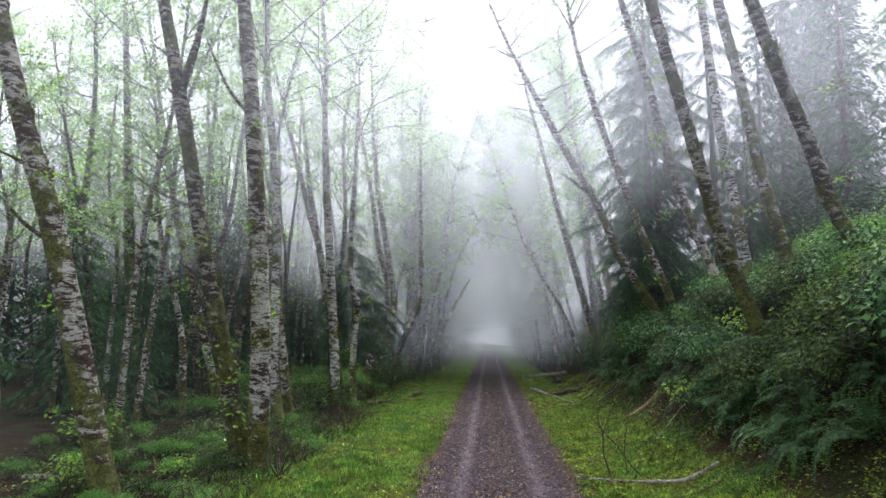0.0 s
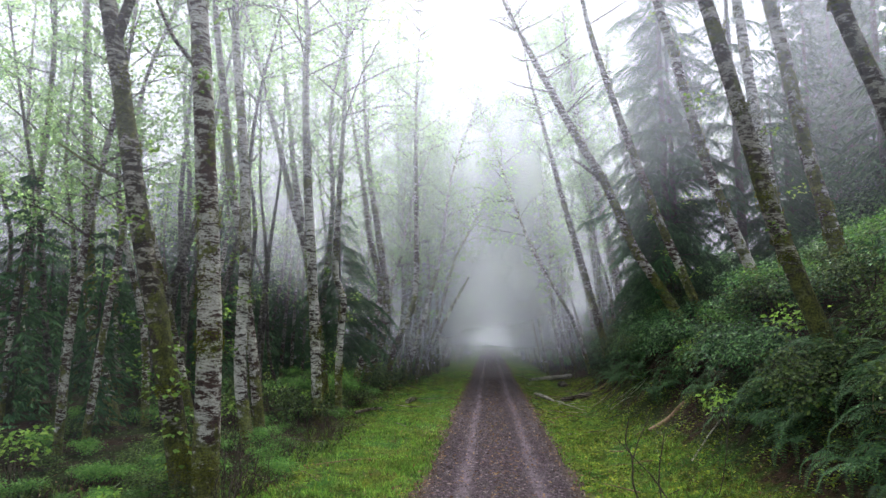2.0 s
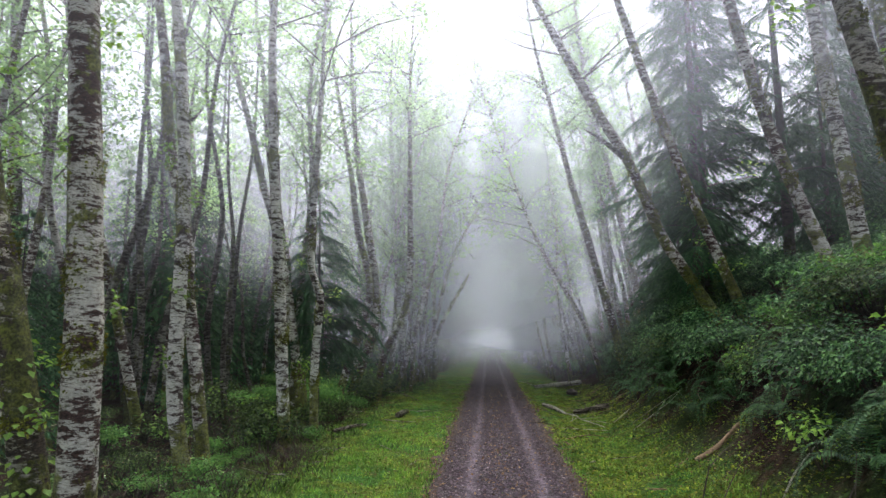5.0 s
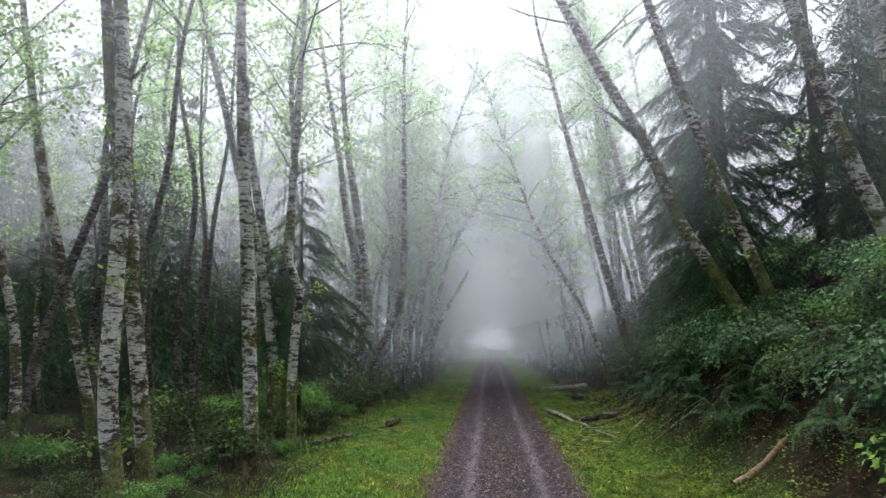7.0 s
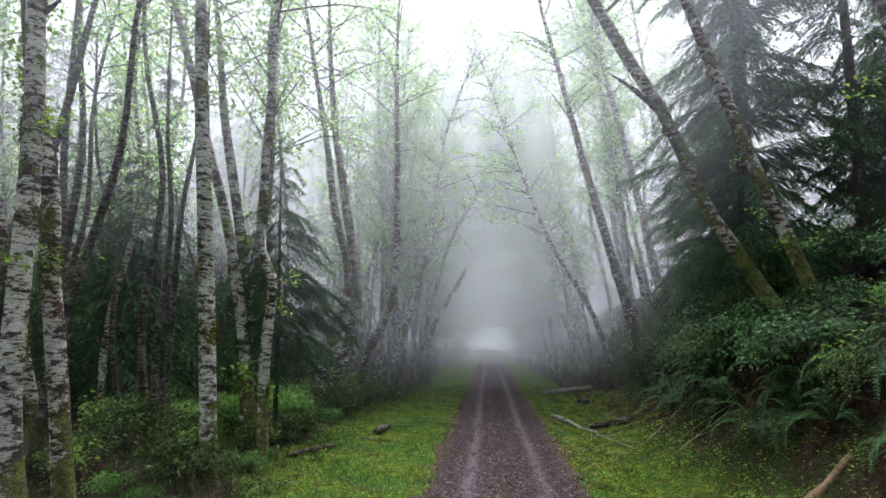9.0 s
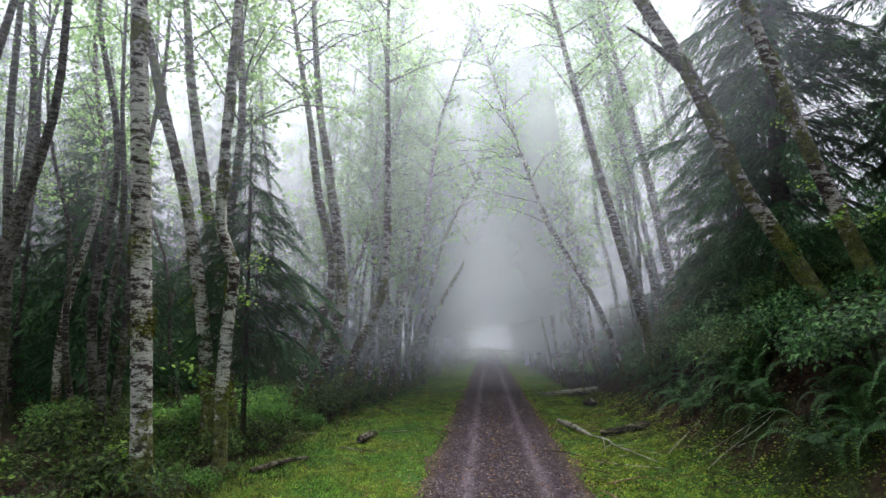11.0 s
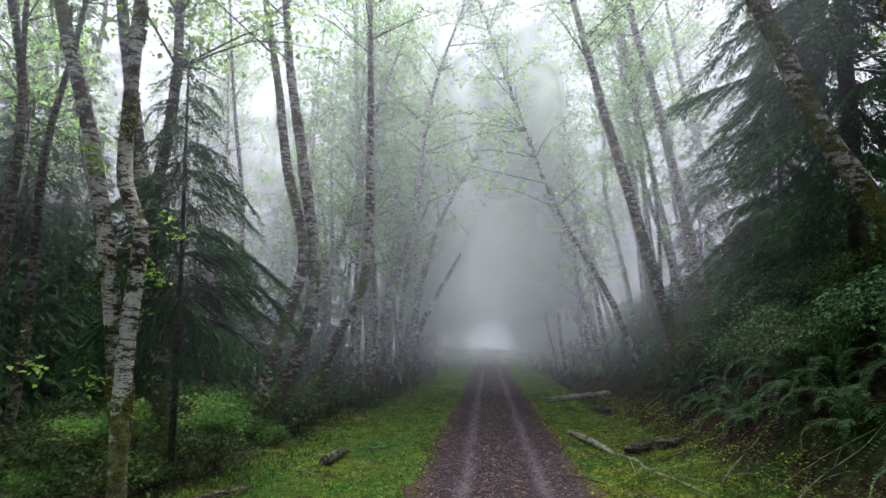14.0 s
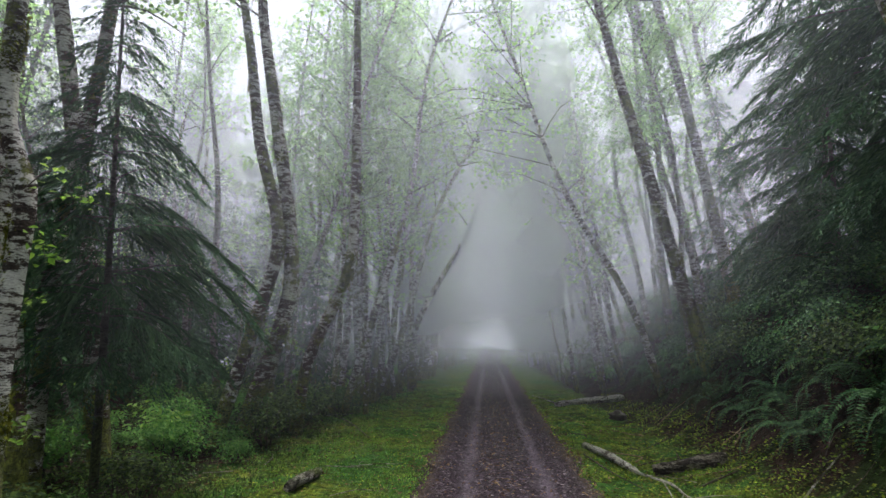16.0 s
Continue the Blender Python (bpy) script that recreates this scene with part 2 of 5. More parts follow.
def ground_material():
    m, n, l, b = material("forest_ground", 0.95, 0.1)
    g = n.new("ShaderNodeNewGeometry")
    v = g.outputs["Position"]
    sx = n.new("ShaderNodeSeparateXYZ")
    l.new(v, sx.inputs[0])
    u = arith(n, l, "SUBTRACT", arith(n, l, "SUBTRACT", sx.outputs[0], arith(n, l, "MULTIPLY", sx.outputs[1], 0.0765)), 0.17)
    big, midn, fine = grain(n, l, v, 0.9, 4), grain(n, l, v, 4.5, 5, 0.65), grain(n, l, v, 45, 5, 0.7)
    green = mixed(n, l, span(n, l, midn, 0.4, 0.6), (0.08, 0.15, 0.018), (0.19, 0.235, 0.023))
    green = mixed(n, l, span(n, l, big, 0.42, 0.62), green, (0.055, 0.165, 0.022))
    green = mixed(n, l, span(n, l, grain(n, l, v, 2.2, 5, 0.7), 0.52, 0.64, 0, 0.75), green, (0.085, 0.075, 0.022))
    soil = mixed(n, l, span(n, l, midn, 0.4, 0.62), (0.026, 0.013, 0.009), (0.066, 0.034, 0.022))
    woods = mixed(n, l, span(n, l, big, 0.45, 0.62), soil, (0.035, 0.055, 0.013))
    left = span(n, l, arith(n, l, "ADD", u, arith(n, l, "MULTIPLY", big, 1.6)), -4.0, -3.0)
    c = mixed(n, l, left, woods, green)
    right = span(n, l, arith(n, l, "ADD", u, arith(n, l, "MULTIPLY", midn, 1.6)), 3.7, 4.3)
    c = mixed(n, l, right, c, woods)
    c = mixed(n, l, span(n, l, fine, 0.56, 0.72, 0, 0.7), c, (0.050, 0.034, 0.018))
    # Near-black colour in the low spots of the clod bump; fine grain darkens further.
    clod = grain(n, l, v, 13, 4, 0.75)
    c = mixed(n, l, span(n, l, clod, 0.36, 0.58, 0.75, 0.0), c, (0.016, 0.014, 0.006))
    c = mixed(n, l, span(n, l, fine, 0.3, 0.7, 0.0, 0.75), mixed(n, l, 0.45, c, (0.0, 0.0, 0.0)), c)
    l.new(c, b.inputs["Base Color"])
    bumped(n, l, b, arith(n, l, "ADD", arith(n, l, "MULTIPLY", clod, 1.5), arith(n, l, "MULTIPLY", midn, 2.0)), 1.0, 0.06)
    return m


def road_material():
    m, n, l, b = material("gravel_road", 0.85, 0.15)
    g = n.new("ShaderNodeNewGeometry")
    v = g.outputs["Position"]
    sx = n.new("ShaderNodeSeparateXYZ")
    l.new(v, sx.inputs[0])
    u = arith(n, l, "SUBTRACT", arith(n, l, "SUBTRACT", sx.outputs[0], arith(n, l, "MULTIPLY", sx.outputs[1], 0.0765)), 0.17)
    vo = n.new("ShaderNodeTexVoronoi")
    vo.inputs["Scale"].default_value = 30
    l.new(v, vo.inputs["Vector"])
    r = ramp(n, [(0.0, (0.008, 0.005, 0.006)), (0.45, (0.023, 0.013, 0.018)), (0.8, (0.057, 0.035, 0.049)), (0.95, (0.11, 0.08, 0.096)), (1.0, (0.24, 0.2, 0.2))])
    s = n.new("ShaderNodeSeparateXYZ")
    l.new(vo.outputs["Color"], s.inputs[0])
    l.new(s.outputs[0], r.inputs["Fac"])
    fine, midn, big = grain(n, l, v, 90, 4, 0.7), grain(n, l, v, 6, 5, 0.65), grain(n, l, v, 0.8, 4)
    c = mixed(n, l, span(n, l, fine, 0.35, 0.65, 0, 0.55), r.outputs["Color"], (0.018, 0.012, 0.013))
    rut = arith(n, l, "ABSOLUTE", arith(n, l, "SUBTRACT", arith(n, l, "ABSOLUTE", arith(n, l, "ADD", u, arith(n, l, "MULTIPLY", arith(n, l, "SUBTRACT", big, 0.5), 0.2)), 0.0), 0.55), 0.0)
    rutm = arith(n, l, "MULTIPLY", span(n, l, rut, 0.2, 0.0), span(n, l, midn, 0.3, 0.62, 0.35, 1.0))
    c = mixed(n, l, arith(n, l, "MULTIPLY", rutm, 0.5), c, (0.125, 0.096, 0.118))
    edge = span(n, l, arith(n, l, "ADD", arith(n, l, "ABSOLUTE", u, 0.0), arith(n, l, "MULTIPLY", midn, 0.5)), 1.2, 1.4, 0, 0.7)
    c = mixed(n, l, edge, c, (0.060, 0.040, 0.022))
    l.new(c, b.inputs["Base Color"])
    l.new(span(n, l, rutm, 0.0, 1.0, 0.9, 0.75), b.inputs["Roughness"])
    bumped(n, l, b, arith(n, l, "ADD", vo.outputs["Distance"], arith(n, l, "MULTIPLY", fine, 0.5)), 0.9, 0.02)
    return m


def stone_material(name, a, b_, c):
    m, n, l, b = material(name, 0.75, 0.3)
    g = n.new("ShaderNodeNewGeometry")
    r = ramp(n, [(0.0, a), (0.6, b_), (1.0, c)])
    l.new(g.outputs["Random Per Island"], r.inputs["Fac"])
    f = grain(n, l, g.outputs["Position"], 120, 3)
    l.new(mixed(n, l, f, r.outputs["Color"], (0.05, 0.04, 0.038)), b.inputs["Base Color"])
    return m


GROUND, ROAD = ground_material(), road_material()
STONES = stone_material("gravel_stone", (0.010, 0.006, 0.007), (0.038, 0.025, 0.031), (0.17, 0.14, 0.14))
ROCK = plain_material("rock", (0.05, 0.042, 0.036), (0.11, 0.09, 0.08), 14)


def fog_material(name, alpha, low, over=None, rise=7.0, gap=False, track=0.0, clear=0.0, ground=None):
    """Mist: a thin veil that scatters the daylight both ways and lets the rest through."""
    m, n, l, b = material(name)
    n.remove(b)
    g = n.new("ShaderNodeNewGeometry")
    v = g.outputs["Position"]
    sx = n.new("ShaderNodeSeparateXYZ")
    l.new(v, sx.inputs[0])
    off = arith(n, l, "SUBTRACT", arith(n, l, "SUBTRACT", sx.outputs[0], arith(n, l, "MULTIPLY", sx.outputs[1], 0.0765)), 0.17)
    cloud = grain(n, l, v, 0.13, 3, 0.5)
    a = span(n, l, cloud, 0.3, 0.7, alpha * 0.75, alpha * 1.25)
    lift = arith(n, l, "ADD", span(n, l, off, 3.0, 7.5, 0.0, rise), span(n, l, off, -9.5, -4.5, 3.5 if gap else min(rise, 3.6), 0.0))
    up = arith(n, l, "SUBTRACT", sx.outputs[2], lift)
    if over is None:
        thick = span(n, l, up, 2.2 if gap else -0.5, 3.5 + 4 * max(0.0, 1 - 4 * low), low, 1.0)
        if track:
            open_air = arith(n, l, "MULTIPLY", span(n, l, arith(n, l, "ABSOLUTE", off, 0.0), 1.0, 5.5, track, 0.0), span(n, l, up, -0.3, 4.5, 0.08, 1.0))
            thick = arith(n, l, "MAXIMUM", thick, open_air)
        if clear:
            lane = arith(n, l, "MULTIPLY", span(n, l, arith(n, l, "ABSOLUTE", off, 0.0), 0.8, 5.2, clear, 0.0), span(n, l, sx.outputs[2], 0.5, 4.5, 1.0, 0.0))
            thick = arith(n, l, "MULTIPLY", thick, arith(n, l, "SUBTRACT", 1.0, lane))
        a = arith(n, l, "MULTIPLY", a, thick)
    else:
        a = arith(n, l, "MULTIPLY", a, span(n, l, up, over, over + 4.0, 0.0, 1.0))
    a = arith(n, l, "MULTIPLY", a, span(n, l, sx.outputs[2], 9.0, 22.0, 1.0, 0.18))
    if gap:
        beside = span(n, l, arith(n, l, "ABSOLUTE", off, 0.0), 2.2, 5.0)
        above = span(n, l, sx.outputs[2], 3.6, 6.0)
        a = arith(n, l, "MULTIPLY", a, arith(n, l, "MAXIMUM", beside, above))
    if ground is not None:
        a = arith(n, l, "MULTIPLY", a, span(n, l, up, ground, ground + 2.2, 0.0, 1.0))
    d, t, tr = n.new("ShaderNodeBsdfDiffuse"), n.new("ShaderNodeBsdfTranslucent"), n.new("ShaderNodeBsdfTransparent")
    for s, tilt in ((d, 0.7), (t, -0.7)):
        s.inputs["Color"].default_value = (0.787, 0.79, 0.897, 1)
        aim = n.new("ShaderNodeCombineXYZ")
        aim.inputs[1].default_value, aim.inputs[2].default_value = -0.7, tilt
        l.new(aim.outputs[0], s.inputs["Normal"])
    both, mx = n.new("ShaderNodeMixShader"), n.new("ShaderNodeMixShader")
    l.new(d.outputs[0], both.inputs[1])
    l.new(t.outputs[0], both.inputs[2])
    l.new(a, mx.inputs[0])
    l.new(tr.outputs[0], mx.inputs[1])
    l.new(both.outputs[0], mx.inputs[2])
    l.new(mx.outputs[0], n["Material Output"].inputs["Surface"])
    return m


# ---- mesh helpers ----
def mesh_of(name, verts, faces, mat, smooth=False):
    me = bpy.data.meshes.new(name)
    if isinstance(verts, np.ndarray) and isinstance(faces, np.ndarray):
        k = faces.shape[1]
        me.vertices.add(len(verts))
        me.vertices.foreach_set("co", verts.astype(np.float32).ravel())
        me.loops.add(faces.size)
        me.loops.foreach_set("vertex_index", faces.astype(np.int32).ravel())
        me.polygons.add(len(faces))
        me.polygons.foreach_set("loop_start", np.arange(0, faces.size, k, dtype=np.int32))
        me.polygons.foreach_set("use_smooth", np.full(len(faces), smooth))
        me.update(calc_edges=True)
        me.validate()
    else:
        me.from_pydata([tuple(v) for v in verts], [], [tuple(f) for f in faces])
        me.update()
    me.materials.append(mat)
    return me


def part(name, me, parent, label="", kind=""):
    ob = new(name, me)
    ob.parent = parent
    return tagged(ob, label, kind=kind)


def thing(name, x, y, z, label, category, group="", rz=0.0, scale=1.0):
    ob = new(name)
    ob.empty_display_size = 0.3
    ob.matrix_basis = pose(x, y, z, 0, 0, rz) @ Matrix.Scale(scale, 4)
    return tagged(ob, label, category, group)


def spline(points, step=0.25):
    """A smooth line through the points."""
    p = np.array(points, float)
    p = np.vstack([2 * p[0] - p[1], p, 2 * p[-1] - p[-2]])
    out = []
    for i in range(1, len(p) - 2):
        a, b, c, d = p[i - 1:i + 3]
        k = max(2, int(np.linalg.norm(c - b) / step))
        for s in np.arange(k) / k:
            out.append(0.5 * (2 * b + (c - a) * s + (2 * a - 5 * b + 4 * c - d) * s * s + (3 * b - a - 3 * c + d) * s ** 3))
    return np.array(out + [p[-2]])


def tube(line, radii, sides=10, lumps=0.0, rng=None):
    """Quads round a line."""
    n = len(line)
    tan = np.gradient(line, axis=0)
    tan /= np.linalg.norm(tan, axis=1)[:, None] + 1e-9
    ref = np.array([1.0, 0.0, 0.0]) if abs(tan[0][0]) < 0.8 else np.array([0.0, 1.0, 0.0])
    s1 = np.cross(tan, ref)
    s1 /= np.linalg.norm(s1, axis=1)[:, None] + 1e-9
    s2 = np.cross(tan, s1)
    a = np.linspace(0, 2 * np.pi, sides, endpoint=False)
    r = np.asarray(radii, float)[:, None] * np.ones((n, sides))
    if lumps:
        ph = rng.uniform(0, 6.28, 6)
        zz = np.arange(n)[:, None]
        r = r * (1 + lumps * (np.sin(2 * a + ph[0] + 0.21 * zz) + 0.7 * np.sin(3 * a + ph[1] - 0.33 * zz) + 0.6 * np.sin(0.9 * zz + ph[2])) * 0.5 + rng.normal(0, lumps * 0.35, (n, sides)))
    v = line[:, None, :] + r[:, :, None] * (np.cos(a)[None, :, None] * s1[:, None, :] + np.sin(a)[None, :, None] * s2[:, None, :])
    i, j = np.meshgrid(np.arange(n - 1), np.arange(sides), indexing="ij")
    j2 = (j + 1) % sides
    f = np.stack([i * sides + j, (i + 1) * sides + j, (i + 1) * sides + j2, i * sides + j2], -1).reshape(-1, 4)
    return v.reshape(-1, 3), f


def joined(pieces):
    vs, fs, k = [], [], 0
    for v, f in pieces:
        vs.append(v)
        fs.append(f + k)
        k += len(v)
    return np.vstack(vs), np.vstack(fs)


def leaves(base, along, up, length, width, fold=0.12):
    """Folded pointed leaves, two triangles each."""
    along = along / (np.linalg.norm(along, axis=1)[:, None] + 1e-9)
    side = np.cross(along, up)
    side /= np.linalg.norm(side, axis=1)[:, None] + 1e-9
    nrm = np.cross(side, along)
    L, W = np.asarray(length)[:, None], np.asarray(width)[:, None]
    mid = base + along * L * 0.45 + nrm * L * fold
    v = np.stack([base, mid + side * W / 2, base + along * L, mid - side * W / 2], 1).reshape(-1, 3)
    k = np.arange(len(base))[:, None] * 4
    return v, np.concatenate([k + [0, 1, 2], k + [0, 2, 3]], 1).reshape(-1, 3)


def randdir(rng, n, flat=1.0):
    d = rng.normal(0, 1, (n, 3))
    d[:, 2] *= flat
    return d / (np.linalg.norm(d, axis=1)[:, None] + 1e-9)


# ---- ground, road, distance ----
def axis(lo, hi, step, far, grow=1.35):
    mid = list(np.arange(lo, hi, step))
    s, a, b = step, [], []
    while lo - sum(a) > -far:
        s *= grow
        a.append(s)
    s = step
    while hi + sum(b) < far:
        s *= grow
        b.append(s)
    return np.array(list(lo - np.cumsum(a)[::-1]) + mid + list(hi + np.cumsum(b)))


def sheet(xs, ys, height):
    X, Y = np.meshgrid(xs, ys)
    v = np.stack([X, Y, height(X, Y)], -1).reshape(-1, 3)
    i, j = np.meshgrid(np.arange(len(ys) - 1), np.arange(len(xs) - 1), indexing="ij")
    k, w = i * len(xs) + j, len(xs)
    return v, np.stack([k, k + 1, k + 1 + w, k + w], -1).reshape(-1, 4)


def ground_height(x, y):
    u = x - centre(y)
    return land(x, y) - 0.06 * np.clip((HALF + 0.1 - np.abs(u)) / 0.15, 0, 1)


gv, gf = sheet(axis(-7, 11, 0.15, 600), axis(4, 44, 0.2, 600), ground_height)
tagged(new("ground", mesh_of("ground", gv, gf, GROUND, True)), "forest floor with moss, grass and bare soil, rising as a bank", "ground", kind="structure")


def build_road():
    us, ys = np.linspace(-1.42, 1.42, 58), axis(5, 60, 0.14, 130)
    U, Y = np.meshgrid(us, ys)
    rng = np.random.default_rng(3)
    edge = HALF + 0.08 * np.sin(Y * 1.3) + 0.06 * np.sin(Y * 3.1 + 1) + 0.04 * np.sin(Y * 7.7)
    z = -0.0135 * np.clip(Y - 3, 0, 70) + 0.015 - 0.035 * np.exp(-((np.abs(U) - 0.55) / 0.17) ** 2) + 0.02 * np.exp(-(U / 0.3) ** 2)
    z = z + rng.normal(0, 0.005, z.shape) - 0.16 * np.clip((np.abs(U) - edge) / 0.2, 0, 1)
    v = np.stack([U + centre(Y), Y, z], -1).reshape(-1, 3)
    i, j = np.meshgrid(np.arange(len(ys) - 1), np.arange(len(us) - 1), indexing="ij")
    k, w = i * len(us) + j, len(us)
    f = np.stack([k, k + 1, k + 1 + w, k + w], -1).reshape(-1, 4)
    tagged(new("road", mesh_of("road", v, f, ROAD, True)), "narrow purplish gravel track with two paler wheel ruts", "road", kind="structure")


build_road()

# Backdrop sheet with added emission, imitating daylit mist beyond the track's end.
back, bn, bl, bb = material("far_mist_glow")
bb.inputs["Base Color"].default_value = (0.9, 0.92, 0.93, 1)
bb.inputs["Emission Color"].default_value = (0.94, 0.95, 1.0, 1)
bb.inputs["Emission Strength"].default_value = BACK_GLOW
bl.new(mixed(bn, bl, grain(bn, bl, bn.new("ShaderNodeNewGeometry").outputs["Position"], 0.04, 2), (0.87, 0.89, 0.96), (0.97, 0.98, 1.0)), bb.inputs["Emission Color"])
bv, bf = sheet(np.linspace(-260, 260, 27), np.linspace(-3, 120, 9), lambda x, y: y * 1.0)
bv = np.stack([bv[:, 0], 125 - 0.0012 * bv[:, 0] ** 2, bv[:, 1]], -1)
tagged(new("backdrop", mesh_of("backdrop", bv, bf, back, True)), "glowing backdrop sheet standing in for bright white mist in the distance", "mist", kind="structure")


def fog_bank(y, alpha, low, seed):
    """A drifting curtain of mist right across the valley."""
    rng = np.random.default_rng(seed)
    ph = rng.uniform(0, 6.28, 4)
    xs, zs = np.linspace(-70, 75, 73), np.linspace(-8, 46, 28)
    X, Z = np.meshgrid(xs, zs)
    Y = y + 0.5 * np.sin(X * 0.31 + ph[0] + Z * 0.2) + 0.35 * np.sin(X * 0.9 + ph[1]) + 0.3 * np.sin(Z * 0.7 + ph[2]) - np.minimum(np.where(X > 1.5, 0.36, 0.31) * np.clip(np.abs(X - 1.5) - 4.8, 0, None) ** 1.2, 0.6 * y + 10)
    v = np.stack([X, Y, Z], -1).reshape(-1, 3)
    i, j = np.meshgrid(np.arange(len(zs) - 1), np.arange(len(xs) - 1), indexing="ij")
    k, w = i * len(xs) + j, len(xs)
    f = np.stack([k, k + 1, k + 1 + w, k + w], -1).reshape(-1, 4)
    tagged(new("fog_bank", mesh_of("fog_bank", v, f, fog_material("mist", alpha, low, track=1.6 if 26 < y < 60 else 0.0, clear=0.62 if y > 60 else 0.0, rise=7.0 if y < 27 else 4.0 if y < 40 else 0.0, ground=-0.0135 * (y - 3) - 0.1 if y < 60 else None), True)), "thin veil of white morning mist drifting between the trees", "mist", "mist between the trees", "structure")


for k, (y, alpha, low) in enumerate(FOG):
    fog_bank(y, alpha, low, 40 + k)


def mist_sheet(y, alpha, x0, seed, label, **how):
    """A veil of mist over the bank only, or one that hangs between the crowns."""
    rng = np.random.default_rng(seed)
    ph = rng.uniform(0, 6.28, 2)
    xs, zs = np.linspace(x0, 60, 50), np.linspace(1.0, 40, 24)
    X, Z = np.meshgrid(xs, zs)
    v = np.stack([X, y + 0.3 * np.sin(X * 0.7 + ph[0]) + 0.25 * np.sin(Z * 0.6 + ph[1]), Z], -1).reshape(-1, 3)
    i, j = np.meshgrid(np.arange(len(zs) - 1), np.arange(len(xs) - 1), indexing="ij")
    k, w = i * len(xs) + j, len(xs)
    f = np.stack([k, k + 1, k + 1 + w, k + w], -1).reshape(-1, 4)
    tagged(new("fog_bank", mesh_of("fog_bank", v, f, fog_material("thin_mist", alpha, 0.05, **how), True)), label, "mist", "mist between the trees", "structure")


for k, (y, alpha) in enumerate([(15.6, 0.05), (18.7, 0.07)]):
    mist_sheet(y, alpha, -60, 70 + k, "thin veil of white mist hanging between the crowns", over=2.8)


def side_mist(y, alpha, seed):
    """A veil of mist on both sides of the track and over it, with a clear gap along the track."""
    rng = np.random.default_rng(seed)
    ph = rng.uniform(0, 6.28, 2)
    pieces = []
    for x0, x1, z0, z1 in ((-50, at_track(y) - 2.1, -3, 34), (at_track(y) + 2.1, 55, -1, 34), (at_track(y) - 2.1, at_track(y) + 2.1, 3.5, 34)):
        X, Z = np.meshgrid(np.linspace(x0, x1, 30), np.linspace(z0, z1, 24))
        v = np.stack([X, y + 0.25 * np.sin(X * 0.5 + ph[0]) + 0.2 * np.sin(Z * 0.5 + ph[1]), Z], -1).reshape(-1, 3)
        i, j = np.meshgrid(np.arange(23), np.arange(29), indexing="ij")
        k = i * 30 + j
        pieces.append((v, np.stack([k, k + 1, k + 31, k + 30], -1).reshape(-1, 4)))
    tagged(new("fog_bank", mesh_of("fog_bank", *joined(pieces), fog_material("side_mist", alpha, 0.04, gap=True, rise=1.9), True)), "thin veil of white mist among the trees beside the track", "mist", "mist between the trees", "structure")


def at_track(y):
    return float(centre(y))


for k, (y, alpha) in enumerate(SIDE_FOG):
    side_mist(y, alpha, 80 + k)


# ---- alder trees ----
def crown_of(rng, top_line, start, spread, n_limb, leaf_n, leaf_len=0.085):
    """Limbs and leaves along the upper part of a trunk: two lists of pieces."""
    wood, P, D = [], [], []
    z = top_line[:, 2]
    ok = np.where(z > start)[0]
    for _ in range(n_limb):
        i = rng.choice(ok)
        p = top_line[i]
        frac = (z[i] - start) / max(z[-1] - start, 0.1)
        ang = rng.uniform(0, 6.28)
        ln = spread * rng.uniform(0.55, 1.1) * (1.05 - 0.6 * frac)
        rise = rng.uniform(0.35, 1.0)
        d = np.array([math.cos(ang), math.sin(ang), rise])
        q = [p, p + d * ln * 0.5 + rng.normal(0, 0.1, 3), p + d * ln + np.array([0, 0, -0.25 * ln * rng.uniform(0, 1)])]
        line = spline(q, ln / 3)
        wood.append(tube(line, np.linspace(0.028, 0.008, len(line)), 3))
        for s in range(5):
            a = line[rng.integers(len(line) // 3, len(line))]
            e = a + randdir(rng, 1, 0.6)[0] * rng.uniform(0.3, 0.9) * ln * 0.4
            if s < 2:
                wood.append(tube(np.stack([a, e]), [0.009, 0.003], 3))
            m = int(leaf_n / 5)
            t = rng.uniform(0.15, 1.1, m)[:, None]
            P.append(a + (e - a) * t + rng.normal(0, 0.2, (m, 3)))
    if not P:
        return wood, None
    P = np.vstack(P)
    D = randdir(rng, len(P), 0.7) + [0, 0, -0.25]
    U = randdir(rng, len(P)) * 0.8 + [0, 0, 1.0]
    ls = leaf_len * rng.uniform(0.6, 1.25, len(P))
    return wood, leaves(P, D, U, ls, ls * 0.85)


def trunk_line(points, y, top, rng, x0, z0, depth_lean=0.0):
    """The trunk's line from its fitted points, carried on to the treetop; from the base."""
    p = [(x, y + depth_lean * (z - points[0][1]), z) for x, z in points]
    dx = (points[-1][0] - points[-2][0]) / max(points[-1][1] - points[-2][1], 0.1)
    x, z = points[-1]
    while z < top:
        z += 1.6
        dx = dx * 0.85 + rng.normal(0, 0.03)
        x += dx * 1.6
        p.append((x, y + depth_lean * (z - points[0][1]) + rng.normal(0, 0.06), z))
    a, b = np.array(p[0]), np.array(p[1])
    g = h(a[0], a[1]) - 0.25
    if a[2] > g + 0.1:
        s = (b - a) / max(b[2] - a[2], 0.2)
        p.insert(0, tuple(a + s * (g - a[2])))
    return spline(p, 0.22)


